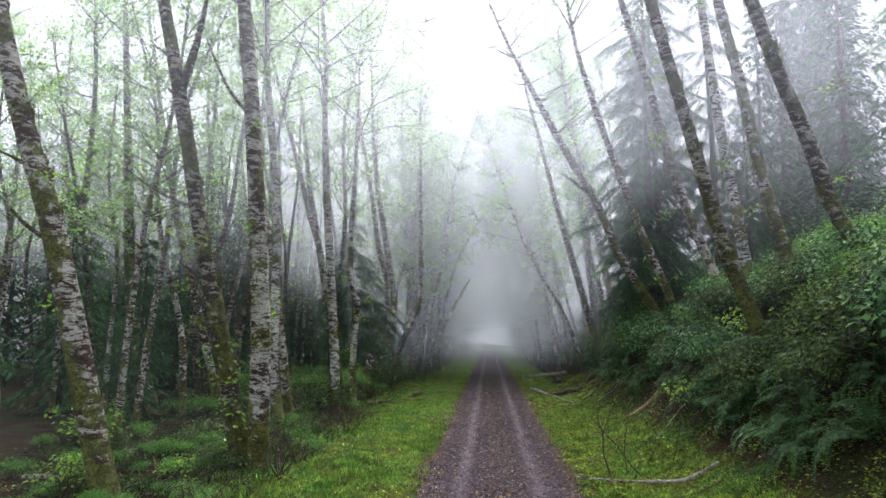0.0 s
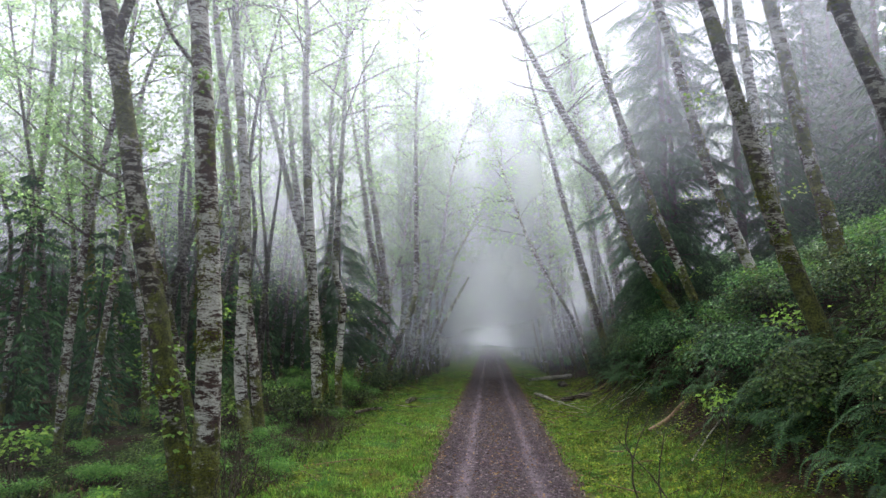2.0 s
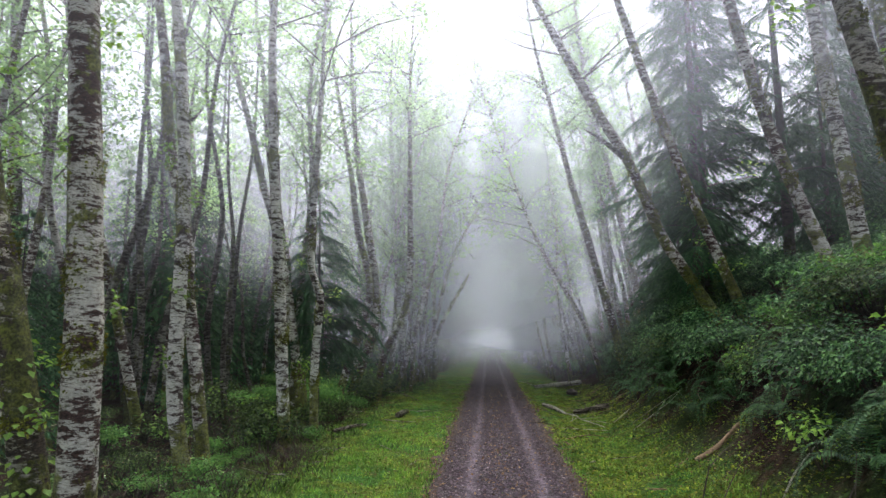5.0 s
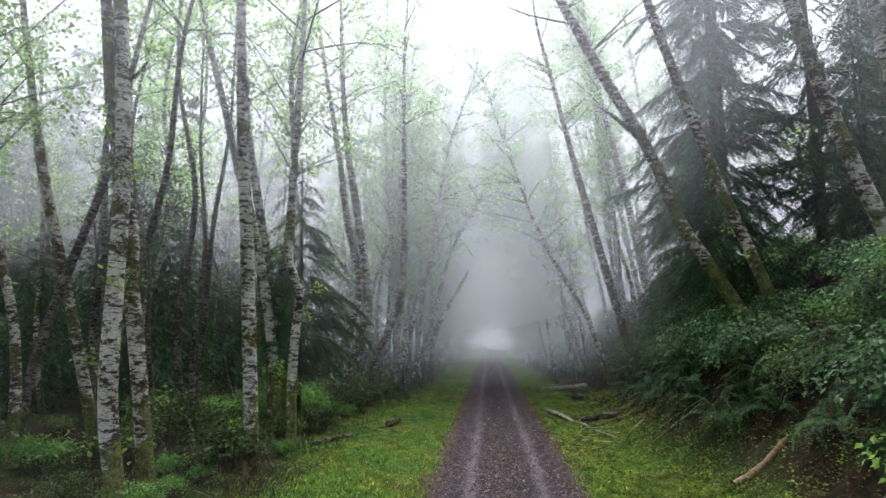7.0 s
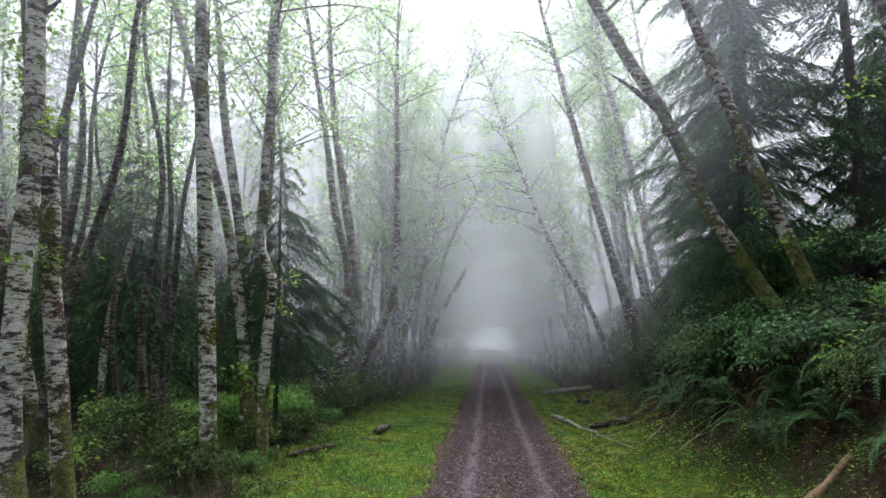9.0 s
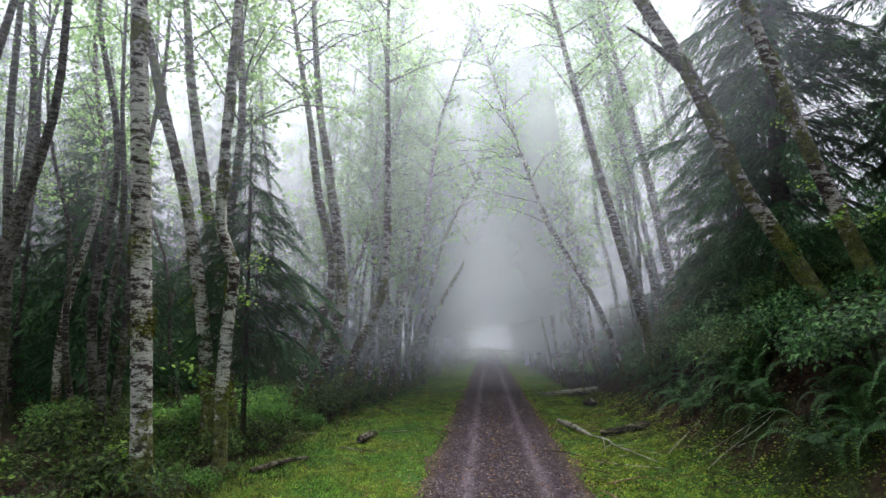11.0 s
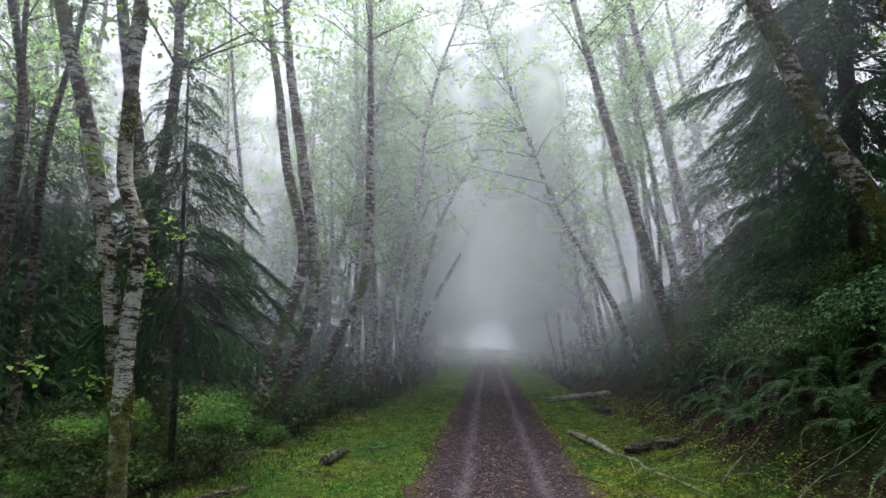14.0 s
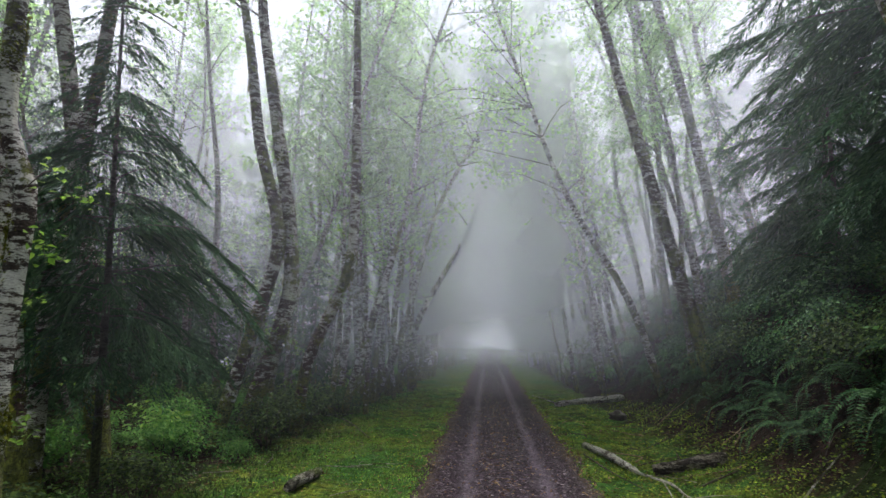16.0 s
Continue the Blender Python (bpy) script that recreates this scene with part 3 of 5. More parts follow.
def alder(points, y, r, top=15.0, bark=None, start=8.0, spread=2.6, n_limb=24, leaf_n=130, label="", seed=1, limbs=(), sprigs=0, ivy=0, depth_lean=0.0, flare=0.2, cushions=8):
    rng = np.random.default_rng(seed)
    line = trunk_line(points, y, top, rng, 0, 0, depth_lean)
    base = line[0].copy()
    base[2] = h(base[0], base[1])
    line = line - base
    zz = line[:, 2]
    rad = 0.92 * r * np.interp(zz, [-0.3, 0.0, 0.5, 6, top * 0.8, top + 2], [1 + flare * 1.3, 1 + flare, 1.08, 0.85, 0.35, 0.08])
    tree = thing("alder_tree", *base, label or "slender alder with pale patchy bark and dark moss", "tree", "alders beside the track")
    tv, tf = tube(line, rad, 16 if r > 0.1 else 10, 0.05, rng)
    trunk = part("trunk", mesh_of("trunk", tv, tf, bark or BARK, True), tree)
    for q in limbs:
        ql = spline(np.array(q) - base, 0.12)
        qv, qf = tube(ql, np.linspace(q_radius(q), 0.012, len(ql)), 8, 0.06, rng)
        part("limb", mesh_of("limb", qv, qf, BARK_MOSSY, True), tree, "crooked dark side limb")
    wood, crown = crown_of(rng, line, start, spread, n_limb, leaf_n)
    if wood:
        part("twig_work", mesh_of("twig_work", *joined(wood), TWIG, True), tree, "thin bare dark twigs", "stuff")
    if crown is not None:
        part("crown", mesh_of("crown", *crown, LEAF_ALDER), tree, "thin crown of small pale green leaves", "stuff")
    if ivy:
        k = rng.choice(np.where((zz > 0.1) & (zz < 2.2))[0], ivy)
        d = randdir(rng, ivy, 0.3)
        pos = line[k] + d * (rad[k] * 1.05 + rng.uniform(0, 0.16, ivy))[:, None]
        ls = rng.uniform(0.06, 0.11, ivy)
        part("ivy", mesh_of("ivy", *leaves(pos, d + [0, 0, -0.5], d + [0, 0, 0.6], ls, ls * 0.8), LEAF_BRIGHT), trunk, "yellow-green climbing leaves round the foot", "stuff")
    if cushions:
        idx = np.where((zz > 0.3) & (zz < 7.0))[0]
        for _ in range(cushions):
            k, m = rng.choice(idx), 240
            a0, wide, tall = rng.uniform(0, 6.28), rng.uniform(0.6, 1.4), rng.uniform(0.04, 0.15)
            a = a0 + rng.normal(0, wide, m)
            o = np.stack([np.cos(a), np.sin(a), np.zeros(m)], -1)
            pos = line[k] + o * (rad[k] * rng.uniform(0.96, 1.1, m))[:, None] + np.stack([np.zeros(m), np.zeros(m), rng.normal(0, tall, m)], -1)
            ls = rng.uniform(0.02, 0.045, m)
            part("moss_cushion", mesh_of("moss_cushion", *leaves(pos, o * 0.6 + rng.normal(0, 0.5, (m, 3)) + [0, 0, -0.4], o + [0, 0, 0.3], ls, ls * 0.7), MOSS_BARK), trunk, "cushion of olive moss", "stuff")
    if sprigs:
        pts, stems = [], []
        idx = np.where((zz > 0.6) & (zz < 6.5))[0]
        for _ in range(sprigs):
            a = line[rng.choice(idx)]
            d = randdir(rng, 1, 0.3)[0]
            e = a + d * rng.uniform(0.25, 0.75) + [0, 0, rng.uniform(-0.1, 0.25)]
            stems.append(tube(np.stack([a, (a + e) / 2 + [0, 0, 0.05], e]), [0.006, 0.005, 0.003], 4))
            m = rng.integers(16, 34)
            pts.append(a + (e - a) * rng.uniform(0.5, 1.1, m)[:, None] + rng.normal(0, 0.07, (m, 3)))
        pts = np.vstack(pts)
        ls = rng.uniform(0.045, 0.095, len(pts))
        wood = part("sprig_wood", mesh_of("sprig_wood", *joined(stems), TWIG, True), tree, "", "stuff")
        part("sprig_foliage", mesh_of("sprig_foliage", *leaves(pts, randdir(rng, len(pts), 0.4) + [0, 0, -0.2], randdir(rng, len(pts), 1) * 0.6 + [0, 0, 1], ls, ls * 0.7), LEAF_BRIGHT), wood, "fresh yellow-green leaves sprouting from the trunk", "stuff")
    return tree


def q_radius(q):
    return 0.09 if len(q) == 3 and q[-1][2] > 7 else 0.035


MOSSY = "leaning alder, dark bark patched with moss and lichen"
WHITE = "straight alder with white bark and dark flaking patches"
alder([(-4.21, 0.07), (-4.57, 1.32), (-4.92, 2.55), (-5.28, 3.67), (-5.69, 4.75), (-6.03, 5.79), (-6.27, 6.61)], 8.1, 0.165, 15, BARK, label=MOSSY, seed=1, sprigs=10,
      limbs=[[(-5.15, 8.1, 3.2), (-5.5, 8.0, 3.45), (-5.9, 7.9, 3.9)], [(-5.3, 8.1, 3.9), (-5.6, 8.1, 4.25), (-6.1, 8.0, 4.5)]])
alder([(-3.22, 0.4), (-3.65, 2.31), (-3.93, 3.32), (-4.3, 5.04), (-4.71, 6.83), (-4.93, 7.76)], 10.1, 0.15, 15, BARK_MOSSY, label="forked alder with mossy dark bark and ivy at its foot", seed=2, sprigs=14, ivy=150,
      limbs=[[(-4.53, 10.1, 6.05), (-4.29, 10.1, 7.04), (-4.1, 10.1, 8.4)], [(-4.1, 10.1, 4.05), (-4.67, 10.0, 4.31), (-5.05, 9.9, 4.56)], [(-4.65, 10.1, 6.6), (-4.8, 10.0, 6.75), (-4.98, 9.9, 6.85)]])
alder([(-2.84, 0.2), (-2.9, 1.96), (-3.05, 3.79), (-3.24, 5.71), (-3.5, 7.73)], 10.0, 0.165, 16, BARK, label=WHITE, seed=3, sprigs=8,
      limbs=[[(-3.2, 10.0, 5.6), (-3.65, 10.0, 6.1), (-4.1, 10.0, 7.0)]])
alder([(-3.53, 0.12), (-3.72, 1.18), (-3.75, 2.35), (-3.76, 3.43), (-3.81, 4.54), (-3.96, 6.09), (-4.01, 6.49)], 13.9, 0.118, 15, BARK_WHITE, label=WHITE, seed=4, sprigs=10,
      limbs=[[(-3.9, 13.9, 5.3), (-3.7, 13.9, 5.45), (-3.58, 13.9, 5.62)]])
alder([(-3.5, 0.15), (-3.72, 1.61), (-3.91, 2.76), (-3.98, 3.54), (-4.37, 5.16), (-4.61, 6.87)], 14.6, 0.11, 15, BARK, seed=5, sprigs=10)
alder([(-2.73, -0.43), (-2.87, 1.5), (-3.03, 3.42), (-3.22, 5.44), (-3.4, 8.11)], 16.75, 0.128, 16, BARK_WHITE, label="straight white-barked alder with a mossy foot", seed=6, sprigs=4)
alder([(-2.62, -0.26), (-2.67, 1.02), (-2.65, 1.98), (-2.61, 2.97), (-2.84, 3.51), (-2.86, 4.88), (-2.82, 6.56)], 18.95, 0.10, 13, BARK_WHITE, label="thin white alder with a kinked trunk", seed=7, sprigs=9)
alder([(-3.32, 0.89), (-3.58, 2.59), (-3.98, 4.37), (-4.48, 5.95), (-4.82, 7.2)], 20.15, 0.12, 15, BARK, seed=8, sprigs=6)
alder([(-3.66, -0.40), (-3.96, 1.69), (-4.58, 5.01), (-5.04, 7.36), (-5.2, 8.58)], 22.6, 0.15, 15, BARK, seed=9, sprigs=3)
alder([(-2.97, 0.65), (-2.57, 2.03), (-2.26, 3.24), (-2.33, 4.13), (-2.72, 5.5), (-2.99, 7.27), (-3.22, 8.49)], 25.7, 0.14, 16, BARK, label="bowed alder with dark lichen-patched bark", seed=10, sprigs=5)
alder([(-2.71, 0.2), (-2.25, 1.61), (-2.03, 2.72), (-2.15, 4.08), (-2.48, 5.96), (-2.83, 7.91), (-2.93, 8.67)], 26.0, 0.165, 16, BARK, label="bowed alder with dark lichen-patched bark", seed=11, sprigs=8)
alder([(-2.04, -0.6), (-1.83, 1.13), (-1.23, 2.57), (-0.97, 3.67), (-1.0, 6.59), (-1.08, 9.27)], 27.0, 0.13, 16, BARK, label="alder bent sharply outward at its foot, then upright", seed=12, sprigs=4)
alder([(-7.9, -0.79), (-8.86, 2.35), (-9.33, 6.66), (-9.86, 11.97)], 17.8, 0.17, 17, BARK, seed=13)
alder([(-7.0, 0.21), (-7.91, 3.43), (-8.56, 5.56), (-9.28, 8.86)], 19.5, 0.13, 16, BARK, seed=14)
alder([(5.24, 2.42), (4.77, 3.7), (4.43, 4.98), (4.04, 6.5), (3.63, 8.08)], 10.4, 0.125, 15, BARK_MOSSY, label="stout alder leaning over the bank, moss on its bark", seed=15, sprigs=3)
alder([(6.95, 3.31), (6.41, 4.13), (6.02, 5.36), (5.52, 6.72), (5.19, 7.83)], 9.9, 0.125, 14, BARK_MOSSY, label=MOSSY, seed=16, sprigs=3,
      limbs=[[(5.75, 9.9, 6.2), (5.65, 9.8, 6.25), (5.45, 9.7, 6.35)]])
alder([(7.24, 4.5), (6.93, 5.75), (6.58, 7.69), (6.15, 9.69)], 13.2, 0.14, 15, BARK, seed=17, sprigs=3)
alder([(7.2, 5.36), (6.87, 7.68), (6.55, 10.71)], 15.0, 0.14, 15, BARK_WHITE, seed=18)
alder([(6.3, 3.6), (6.02, 4.29), (5.66, 5.25), (5.4, 6.1), (5.09, 7.31), (4.87, 8.24), (4.51, 9.46)], 14.3, 0.112, 14, BARK, seed=19, sprigs=6)
alder([(6.45, 4.02), (5.98, 5.17), (5.51, 6.47), (5.03, 7.81), (4.59, 9.18)], 18.4, 0.12, 14, BARK, seed=20, sprigs=4)
alder([(6.16, 3.7), (5.62, 4.54), (5.12, 5.75), (4.72, 6.62), (4.04, 7.75), (3.27, 9.18), (2.1, 11.45)], 19.5, 0.14, 12.2, BARK, n_limb=16, leaf_n=6, spread=1.9, start=5.5, label="strongly leaning, nearly bare alder with thin upswept twigs", seed=21,
      limbs=[[(4.8, 19.5, 6.45), (4.2, 19.4, 6.9), (3.66, 19.3, 7.2)]])
alder([(6.85, 2.27), (6.06, 5.1), (5.43, 7.34), (4.7, 10.14)], 28.3, 0.16, 16, BARK, seed=22)
alder([(7.9, 4.13), (7.42, 6.45), (6.85, 9.01), (6.45, 10.57)], 29.0, 0.15, 16, BARK, seed=23)
alder([(11.09, 6.06), (10.26, 8.98), (9.76, 11.2)], 34.0, 0.14, 16, BARK, seed=24)


# ---- the woods behind: a few kinds of tree, set out many times ----
def wood_tree(kind, seed, leaf_n=110, leaf_len=0.115):
    rng = np.random.default_rng(seed)
    line = spline([(0, 0, -0.3), (rng.normal(0, 0.12), rng.normal(0, 0.1), 3), (rng.normal(0, 0.3), rng.normal(0, 0.2), 7), (rng.normal(0, 0.4), rng.normal(0, 0.3), 11), (rng.normal(0, 0.5), 0, 16)], 0.85)
    tree = thing("alder_tree", 0, -200, 0, "slim pale alder standing in the misty wood", "tree", "alders in the misty wood")
    part("trunk", mesh_of("trunk", *tube(line, np.linspace(0.13, 0.03, len(line)), 8, 0.05, rng), BARK_GREY if kind == "bare" else BARK, True), tree)
    wood, crown = crown_of(rng, line, {"low": 4.5, "bushy": 2.6, "arch": 4.0, "span": 6.8, "bare": 10.0}.get(kind, 6.5), 3.3 if kind in ("arch", "span") else 2.4, 28 if kind != "bare" else 14, leaf_n, leaf_len)
    part("twig_work", mesh_of("twig_work", *joined(wood), TWIG, True), tree, "thin bare dark twigs", "stuff")
    part("crown", mesh_of("crown", *crown, LEAF_ALDER), tree, "thin crown of small pale green leaves", "stuff")
    return tree


def conifer(height, reach, seed, x, y, label, bare=0.12, dense=1.0, lean=0.0, r=0.13, detail=(0.5, 5, 5.0, 0.2, 0.18)):
    """Spruce or hemlock: trunk, and drooping boughs that carry rows of needled twigs."""
    rng = np.random.default_rng(seed)
    z0 = h(x, y)
    tree = thing("conifer_tree", x, y, z0, label, "tree", "dark conifers")
    line = spline([(0, 0, -0.3), (lean * height * 0.3, 0, height * 0.4), (lean * height, 0, height)], 0.4)
    part("trunk", mesh_of("trunk", *tube(line, np.linspace(r, 0.012, len(line)), 10, 0.04, rng), BARK_DARK, True), tree)
    wood, B, D, L, W = [], [], [], [], []
    gap, per, twigs, spacing, needle = detail
    z = bare * height
    while z < height - 0.05:
        f = z / height
        for i in range(per):
            c = np.array([np.interp(z, line[:, 2], line[:, 0]), 0, z + rng.uniform(-0.12, 0.12)])
            ln = reach * min(1.0, 0.55 + 3 * (f - bare)) * (1 - f) ** 0.75 * rng.uniform(0.55, 1.12) + 0.1
            ang = i * 6.283 / per + z * 2.4 + rng.normal(0, 0.35)
            o = np.array([math.cos(ang), math.sin(ang), 0])
            droop = rng.uniform(0.12, 0.4) * dense
            q = spline([c, c + o * ln * 0.5 + [0, 0, rng.uniform(-0.05, 0.08) * ln] + rng.normal(0, 0.03, 3) * ln, c + o * ln + [0, 0, -ln * droop]], max(ln / 4, 0.12))
            wood.append(tube(q, np.linspace(0.007 * ln + 0.004, 0.002, len(q)), 3))
            side = np.array([-o[1], o[0], 0])
            k = max(4, int(ln * twigs))
            for t in np.linspace(0.12, 1.0, k):
                p = np.array([np.interp(t * (len(q) - 1), np.arange(len(q)), q[:, a]) for a in range(3)])
                for sgn in (-1, 1):
                    tl = (0.32 * (1 - t) ** 0.7 + 0.12) * min(ln, 1.9) * rng.uniform(0.6, 1.25)
                    d = o * 0.9 + side * sgn * rng.uniform(0.3, 0.8) + [0, 0, -0.5 + rng.normal(0, 0.15)]
                    d /= np.linalg.norm(d)
                    m = max(2, int(tl / spacing))
                    s = np.linspace(0.0, 1.0, m)[:, None]
                    pts = p + d * tl * s + np.array([0, 0, -0.45 * tl]) * s ** 2
                    across = np.cross(d, [0, 0, 1])
                    B.append(p[None])
                    D.append((d + [0, 0, -0.2])[None])
                    L.append(np.array([tl * 1.05]))
                    W.append(np.array([min(0.13, 0.3 * tl) + 0.02 if spacing > 0.09 else 0.012]))
                    for w in (-1, 1):
                        B.append(pts)
                        D.append(np.tile(d + w * 0.5 * across + [0, 0, -0.3], (m, 1)) + rng.normal(0, 0.2, (m, 3)))
                        L.append(np.full(m, needle) * rng.uniform(0.7, 1.3, m))
                        W.append(L[-1] * (0.28 if spacing > 0.09 else 0.22))
        z += gap * rng.uniform(0.8, 1.2)
    B, D, L, W = np.vstack(B), np.vstack(D), np.concatenate(L), np.concatenate(W)
    v, f = leaves(B, D, np.tile([0, 0, 1.0], (len(B), 1)) + rng.normal(0, 0.5, (len(B), 3)), L, W, 0.05)
    boughs = part("bough_work", mesh_of("bough_work", *joined(wood), BARK_DARK, True), tree, "thin dark drooping boughs", "stuff")
    part("needle_mass", mesh_of("needle_mass", v, f, NEEDLE), boughs, "flat sprays of dark green needles", "stuff")
    return tree


def at_u(u, y):
    return centre(y) + u


kinds = [wood_tree("high", 101), wood_tree("low", 102), wood_tree("high", 103), wood_tree("low", 104)]
far_kinds = [wood_tree("high", 111, 42, 0.19), wood_tree("low", 112, 42, 0.19), wood_tree("low", 114, 42, 0.19)]
slim = wood_tree("bare", 115, 60, 0.13)
rng = np.random.default_rng(77)
spots = []
for y in np.arange(29.5, 80, 1.25):
    spots.append((at_u((-4.0 if y < 36 else -3.3) - 2.6 * rng.uniform(0, 1) ** 1.5, y), y + rng.uniform(-0.7, 0.7), rng.normal(3, 4) + 0.06 * (y - 29), rng.uniform(0.6, 1.15)))
for y in np.arange(32.5, 80, 1.6):
    spots.append((at_u((4.3 if y < 37 else 3.5) + 2.4 * rng.uniform(0, 1), y), y + rng.uniform(-0.7, 0.7), -rng.uniform(3, 18), rng.uniform(0.6, 1.15)))
for k in range(7):
    y = 29.5 + 1.7 * k
    spots.append((at_u(4.9 + (k * 0.83) % 2.6, y), y, -5.0 - (k * 3.7) % 9, 0.62 + (k * 0.17) % 0.4))
    spots.append((at_u(-3.5 - (k * 0.57) % 1.5, y + 1.0), y + 1.0, (k * 2.9) % 9 - 3, 0.6 + (k * 0.19) % 0.4))
for y in np.arange(33.0, 62.0, 1.5):
    spots.append((at_u(-3.0 - 0.9 * rng.uniform(0, 1), y), y + rng.uniform(-0.5, 0.5), rng.normal(1, 4), rng.uniform(0.55, 1.0)))
    spots.append((at_u(3.2 + 1.6 * rng.uniform(0, 1), y + 2), y + 2 + rng.uniform(-0.5, 0.5), -rng.uniform(5, 16), rng.uniform(0.55, 1.0)))
n = len(spots) + 46
while len(spots) < n:
    x, y = rng.uniform(-26, -2.5), rng.uniform(13, 52)
    if x < centre(y) - 5.4 and all((x - a) ** 2 + (y - b) ** 2 > 2.2 for a, b, _, _ in spots):
        spots.append((x, y, rng.normal(0, 4), rng.uniform(0.6, 1.05)))
n = len(spots) + 14
while len(spots) < n:
    x, y = rng.uniform(11, 28), rng.uniform(20, 70)
    if all((x - a) ** 2 + (y - b) ** 2 > 4 for a, b, _, _ in spots):
        spots.append((x, y, rng.normal(-5, 4), rng.uniform(0.7, 1.0)))
used = set()
for k, (x, y, lean, s) in enumerate(spots):
    m = pose(x, y, h(x, y), rng.normal(0, 2), lean, 0) @ pose(0, 0, 0, 0, 0, rng.uniform(0, 360))
    t = far_kinds[k % 3] if y > 34 else kinds[k % 4]
    if t in used:
        t = copy_thing(t, m)
    used.add(t)
    t.matrix_basis = m @ Matrix.Scale(s, 4)

screen_rng = np.random.default_rng(79)
for k in range(16):
    y = 31.0 + 1.0 * k
    x = at_u(-5.6 - 6.0 * screen_rng.uniform(0, 1), y)
    m = pose(x, y, h(x, y), 0, screen_rng.normal(1, 4), screen_rng.uniform(0, 360))
    copy_thing(far_kinds[k % 3], m).matrix_basis = m @ Matrix.Scale(screen_rng.uniform(0.55, 0.85), 4)

stand_rng = np.random.default_rng(78)
for k in range(22):
    y = stand_rng.uniform(17, 34)
    x = at_u(-6.5 - 11.0 * stand_rng.uniform(0, 1) ** 1.2, y)
    m = pose(x, y, h(x, y), stand_rng.normal(0, 3), stand_rng.normal(2, 6), stand_rng.uniform(0, 360))
    t = slim if k == 0 else copy_thing(slim, m)
    t.matrix_basis = m @ Matrix.Scale(stand_rng.uniform(0.5, 1.0), 4)

bushy = wood_tree("bushy", 105, 85, 0.2)
for k in range(14):
    u, y = (-1) ** k * rng.uniform(2.8, 4.2), 56 + 1.8 * k
    m = pose(at_u(u, y), y, h(at_u(u, y), y), 0, -u * 2.0, rng.uniform(0, 20))
    s = rng.uniform(0.75, 1.05)
    t = bushy if k == 0 else copy_thing(bushy, m)
    t.matrix_basis = m @ Matrix.Scale(s, 4)

arch = wood_tree("arch", 106, 60, 0.2)
for k in range(8):
    side = -1 if k % 2 else 1
    u, y = side * (3.6 + 0.4 * (k % 3)), 64.0 + 3.6 * k
    s = rng.uniform(0.8, 1.05)
    m = pose(at_u(u, y), y, h(at_u(u, y), y), 0, -side * rng.uniform(16, 25), rng.uniform(0, 20))
    t = arch if k == 0 else copy_thing(arch, m)
    t.matrix_basis = m @ Matrix.Scale(s, 4)
leafy_arch = wood_tree("span", 107, 110, 0.12)
for k, (u, y, lean, q) in enumerate(((-4.1, 30.6, 15, 0.9), (4.5, 31.0, -22, 0.88), (-3.9, 33.9, 19, 0.9), (4.6, 38.2, -21, 0.95), (-3.7, 37.4, 20, 0.98))):
    m = pose(at_u(u, y), y, h(at_u(u, y), y), 0, lean, 0) @ pose(0, 0, 0, 0, 0, 67 * k)
    t = leafy_arch if k == 0 else copy_thing(leafy_arch, m)
    t.matrix_basis = m @ Matrix.Scale(q, 4)
for u, y, q in ((3.4, 66.0, 0.9), (-3.4, 74.0, 1.0)):
    m = pose(at_u(u, y), y, h(at_u(u, y), y), 0, -24 if u > 0 else 24, 30 * y)
    copy_thing(arch, m).scale = (q, q, q)

conifer(6.7, 2.3, 201, -3.0, 21.2, "young dark green spruce with drooping boughs beside alders", 0.25, 1.5, -0.03, 0.06, (0.29, 6, 14, 0.036, 0.07))
conifer(16.0, 3.3, 202, 7.2, 21.2, "tall dark conifer with drooping boughs on the bank", 0.10, 1.4, -0.01, 0.15, (0.6, 5, 11, 0.05, 0.115))
conifer(14.0, 2.8, 206, 7.8, 22.0, "tall dark conifer with drooping boughs on the bank", 0.10, 1.4, -0.02, 0.13, (0.8, 4, 10, 0.055, 0.115))
conifer(13.0, 2.9, 203, 9.1, 20.1, "tall dark conifer with drooping boughs on the bank", 0.15, 1.4, -0.03, 0.15, (0.95, 4, 8, 0.06, 0.125))
conifer(8.5, 2.8, 207, 8.9, 26.2, "young dark conifer on top of the bank", 0.02, 1.4, -0.02, 0.09, (0.5, 5, 11, 0.05, 0.12))
conifer(5.0, 2.1, 211, 8.0, 24.6, "low young conifer on top of the bank", 0.02, 1.4, -0.02, 0.07, (0.45, 5, 11, 0.05, 0.11))
conifer(6.5, 2.5, 210, 10.2, 20.2, "low young conifer on top of the bank", 0.02, 1.4, -0.02, 0.08, (0.5, 5, 11, 0.05, 0.11))
c_far = conifer(14.0, 2.7, 204, 17.0, 25.0, "tall dark conifer fading into the mist", 0.08, 1.0, 0.0, 0.17, (0.75, 5, 3.2, 0.34, 0.26))
c_low = conifer(8.0, 2.2, 205, -8.5, 25.5, "low dark conifer in the shaded wood", 0.03, 1.0, 0.0, 0.1, (0.6, 5, 3.4, 0.32, 0.24))
far_spots = [(-9.0, 31.0), (-13.5, 35.5), (-18.0, 36.0), (-22.0, 25.0), (-9.5, 39.0), (-6.6, 40.5), (-12.0, 21.0), (-17.0, 23.0), (-8.0, 36.0), (-15.5, 31.0), (-19.5, 28.0), (-21.0, 33.0), (-12.5, 26.0), (9.8, 33.0)]
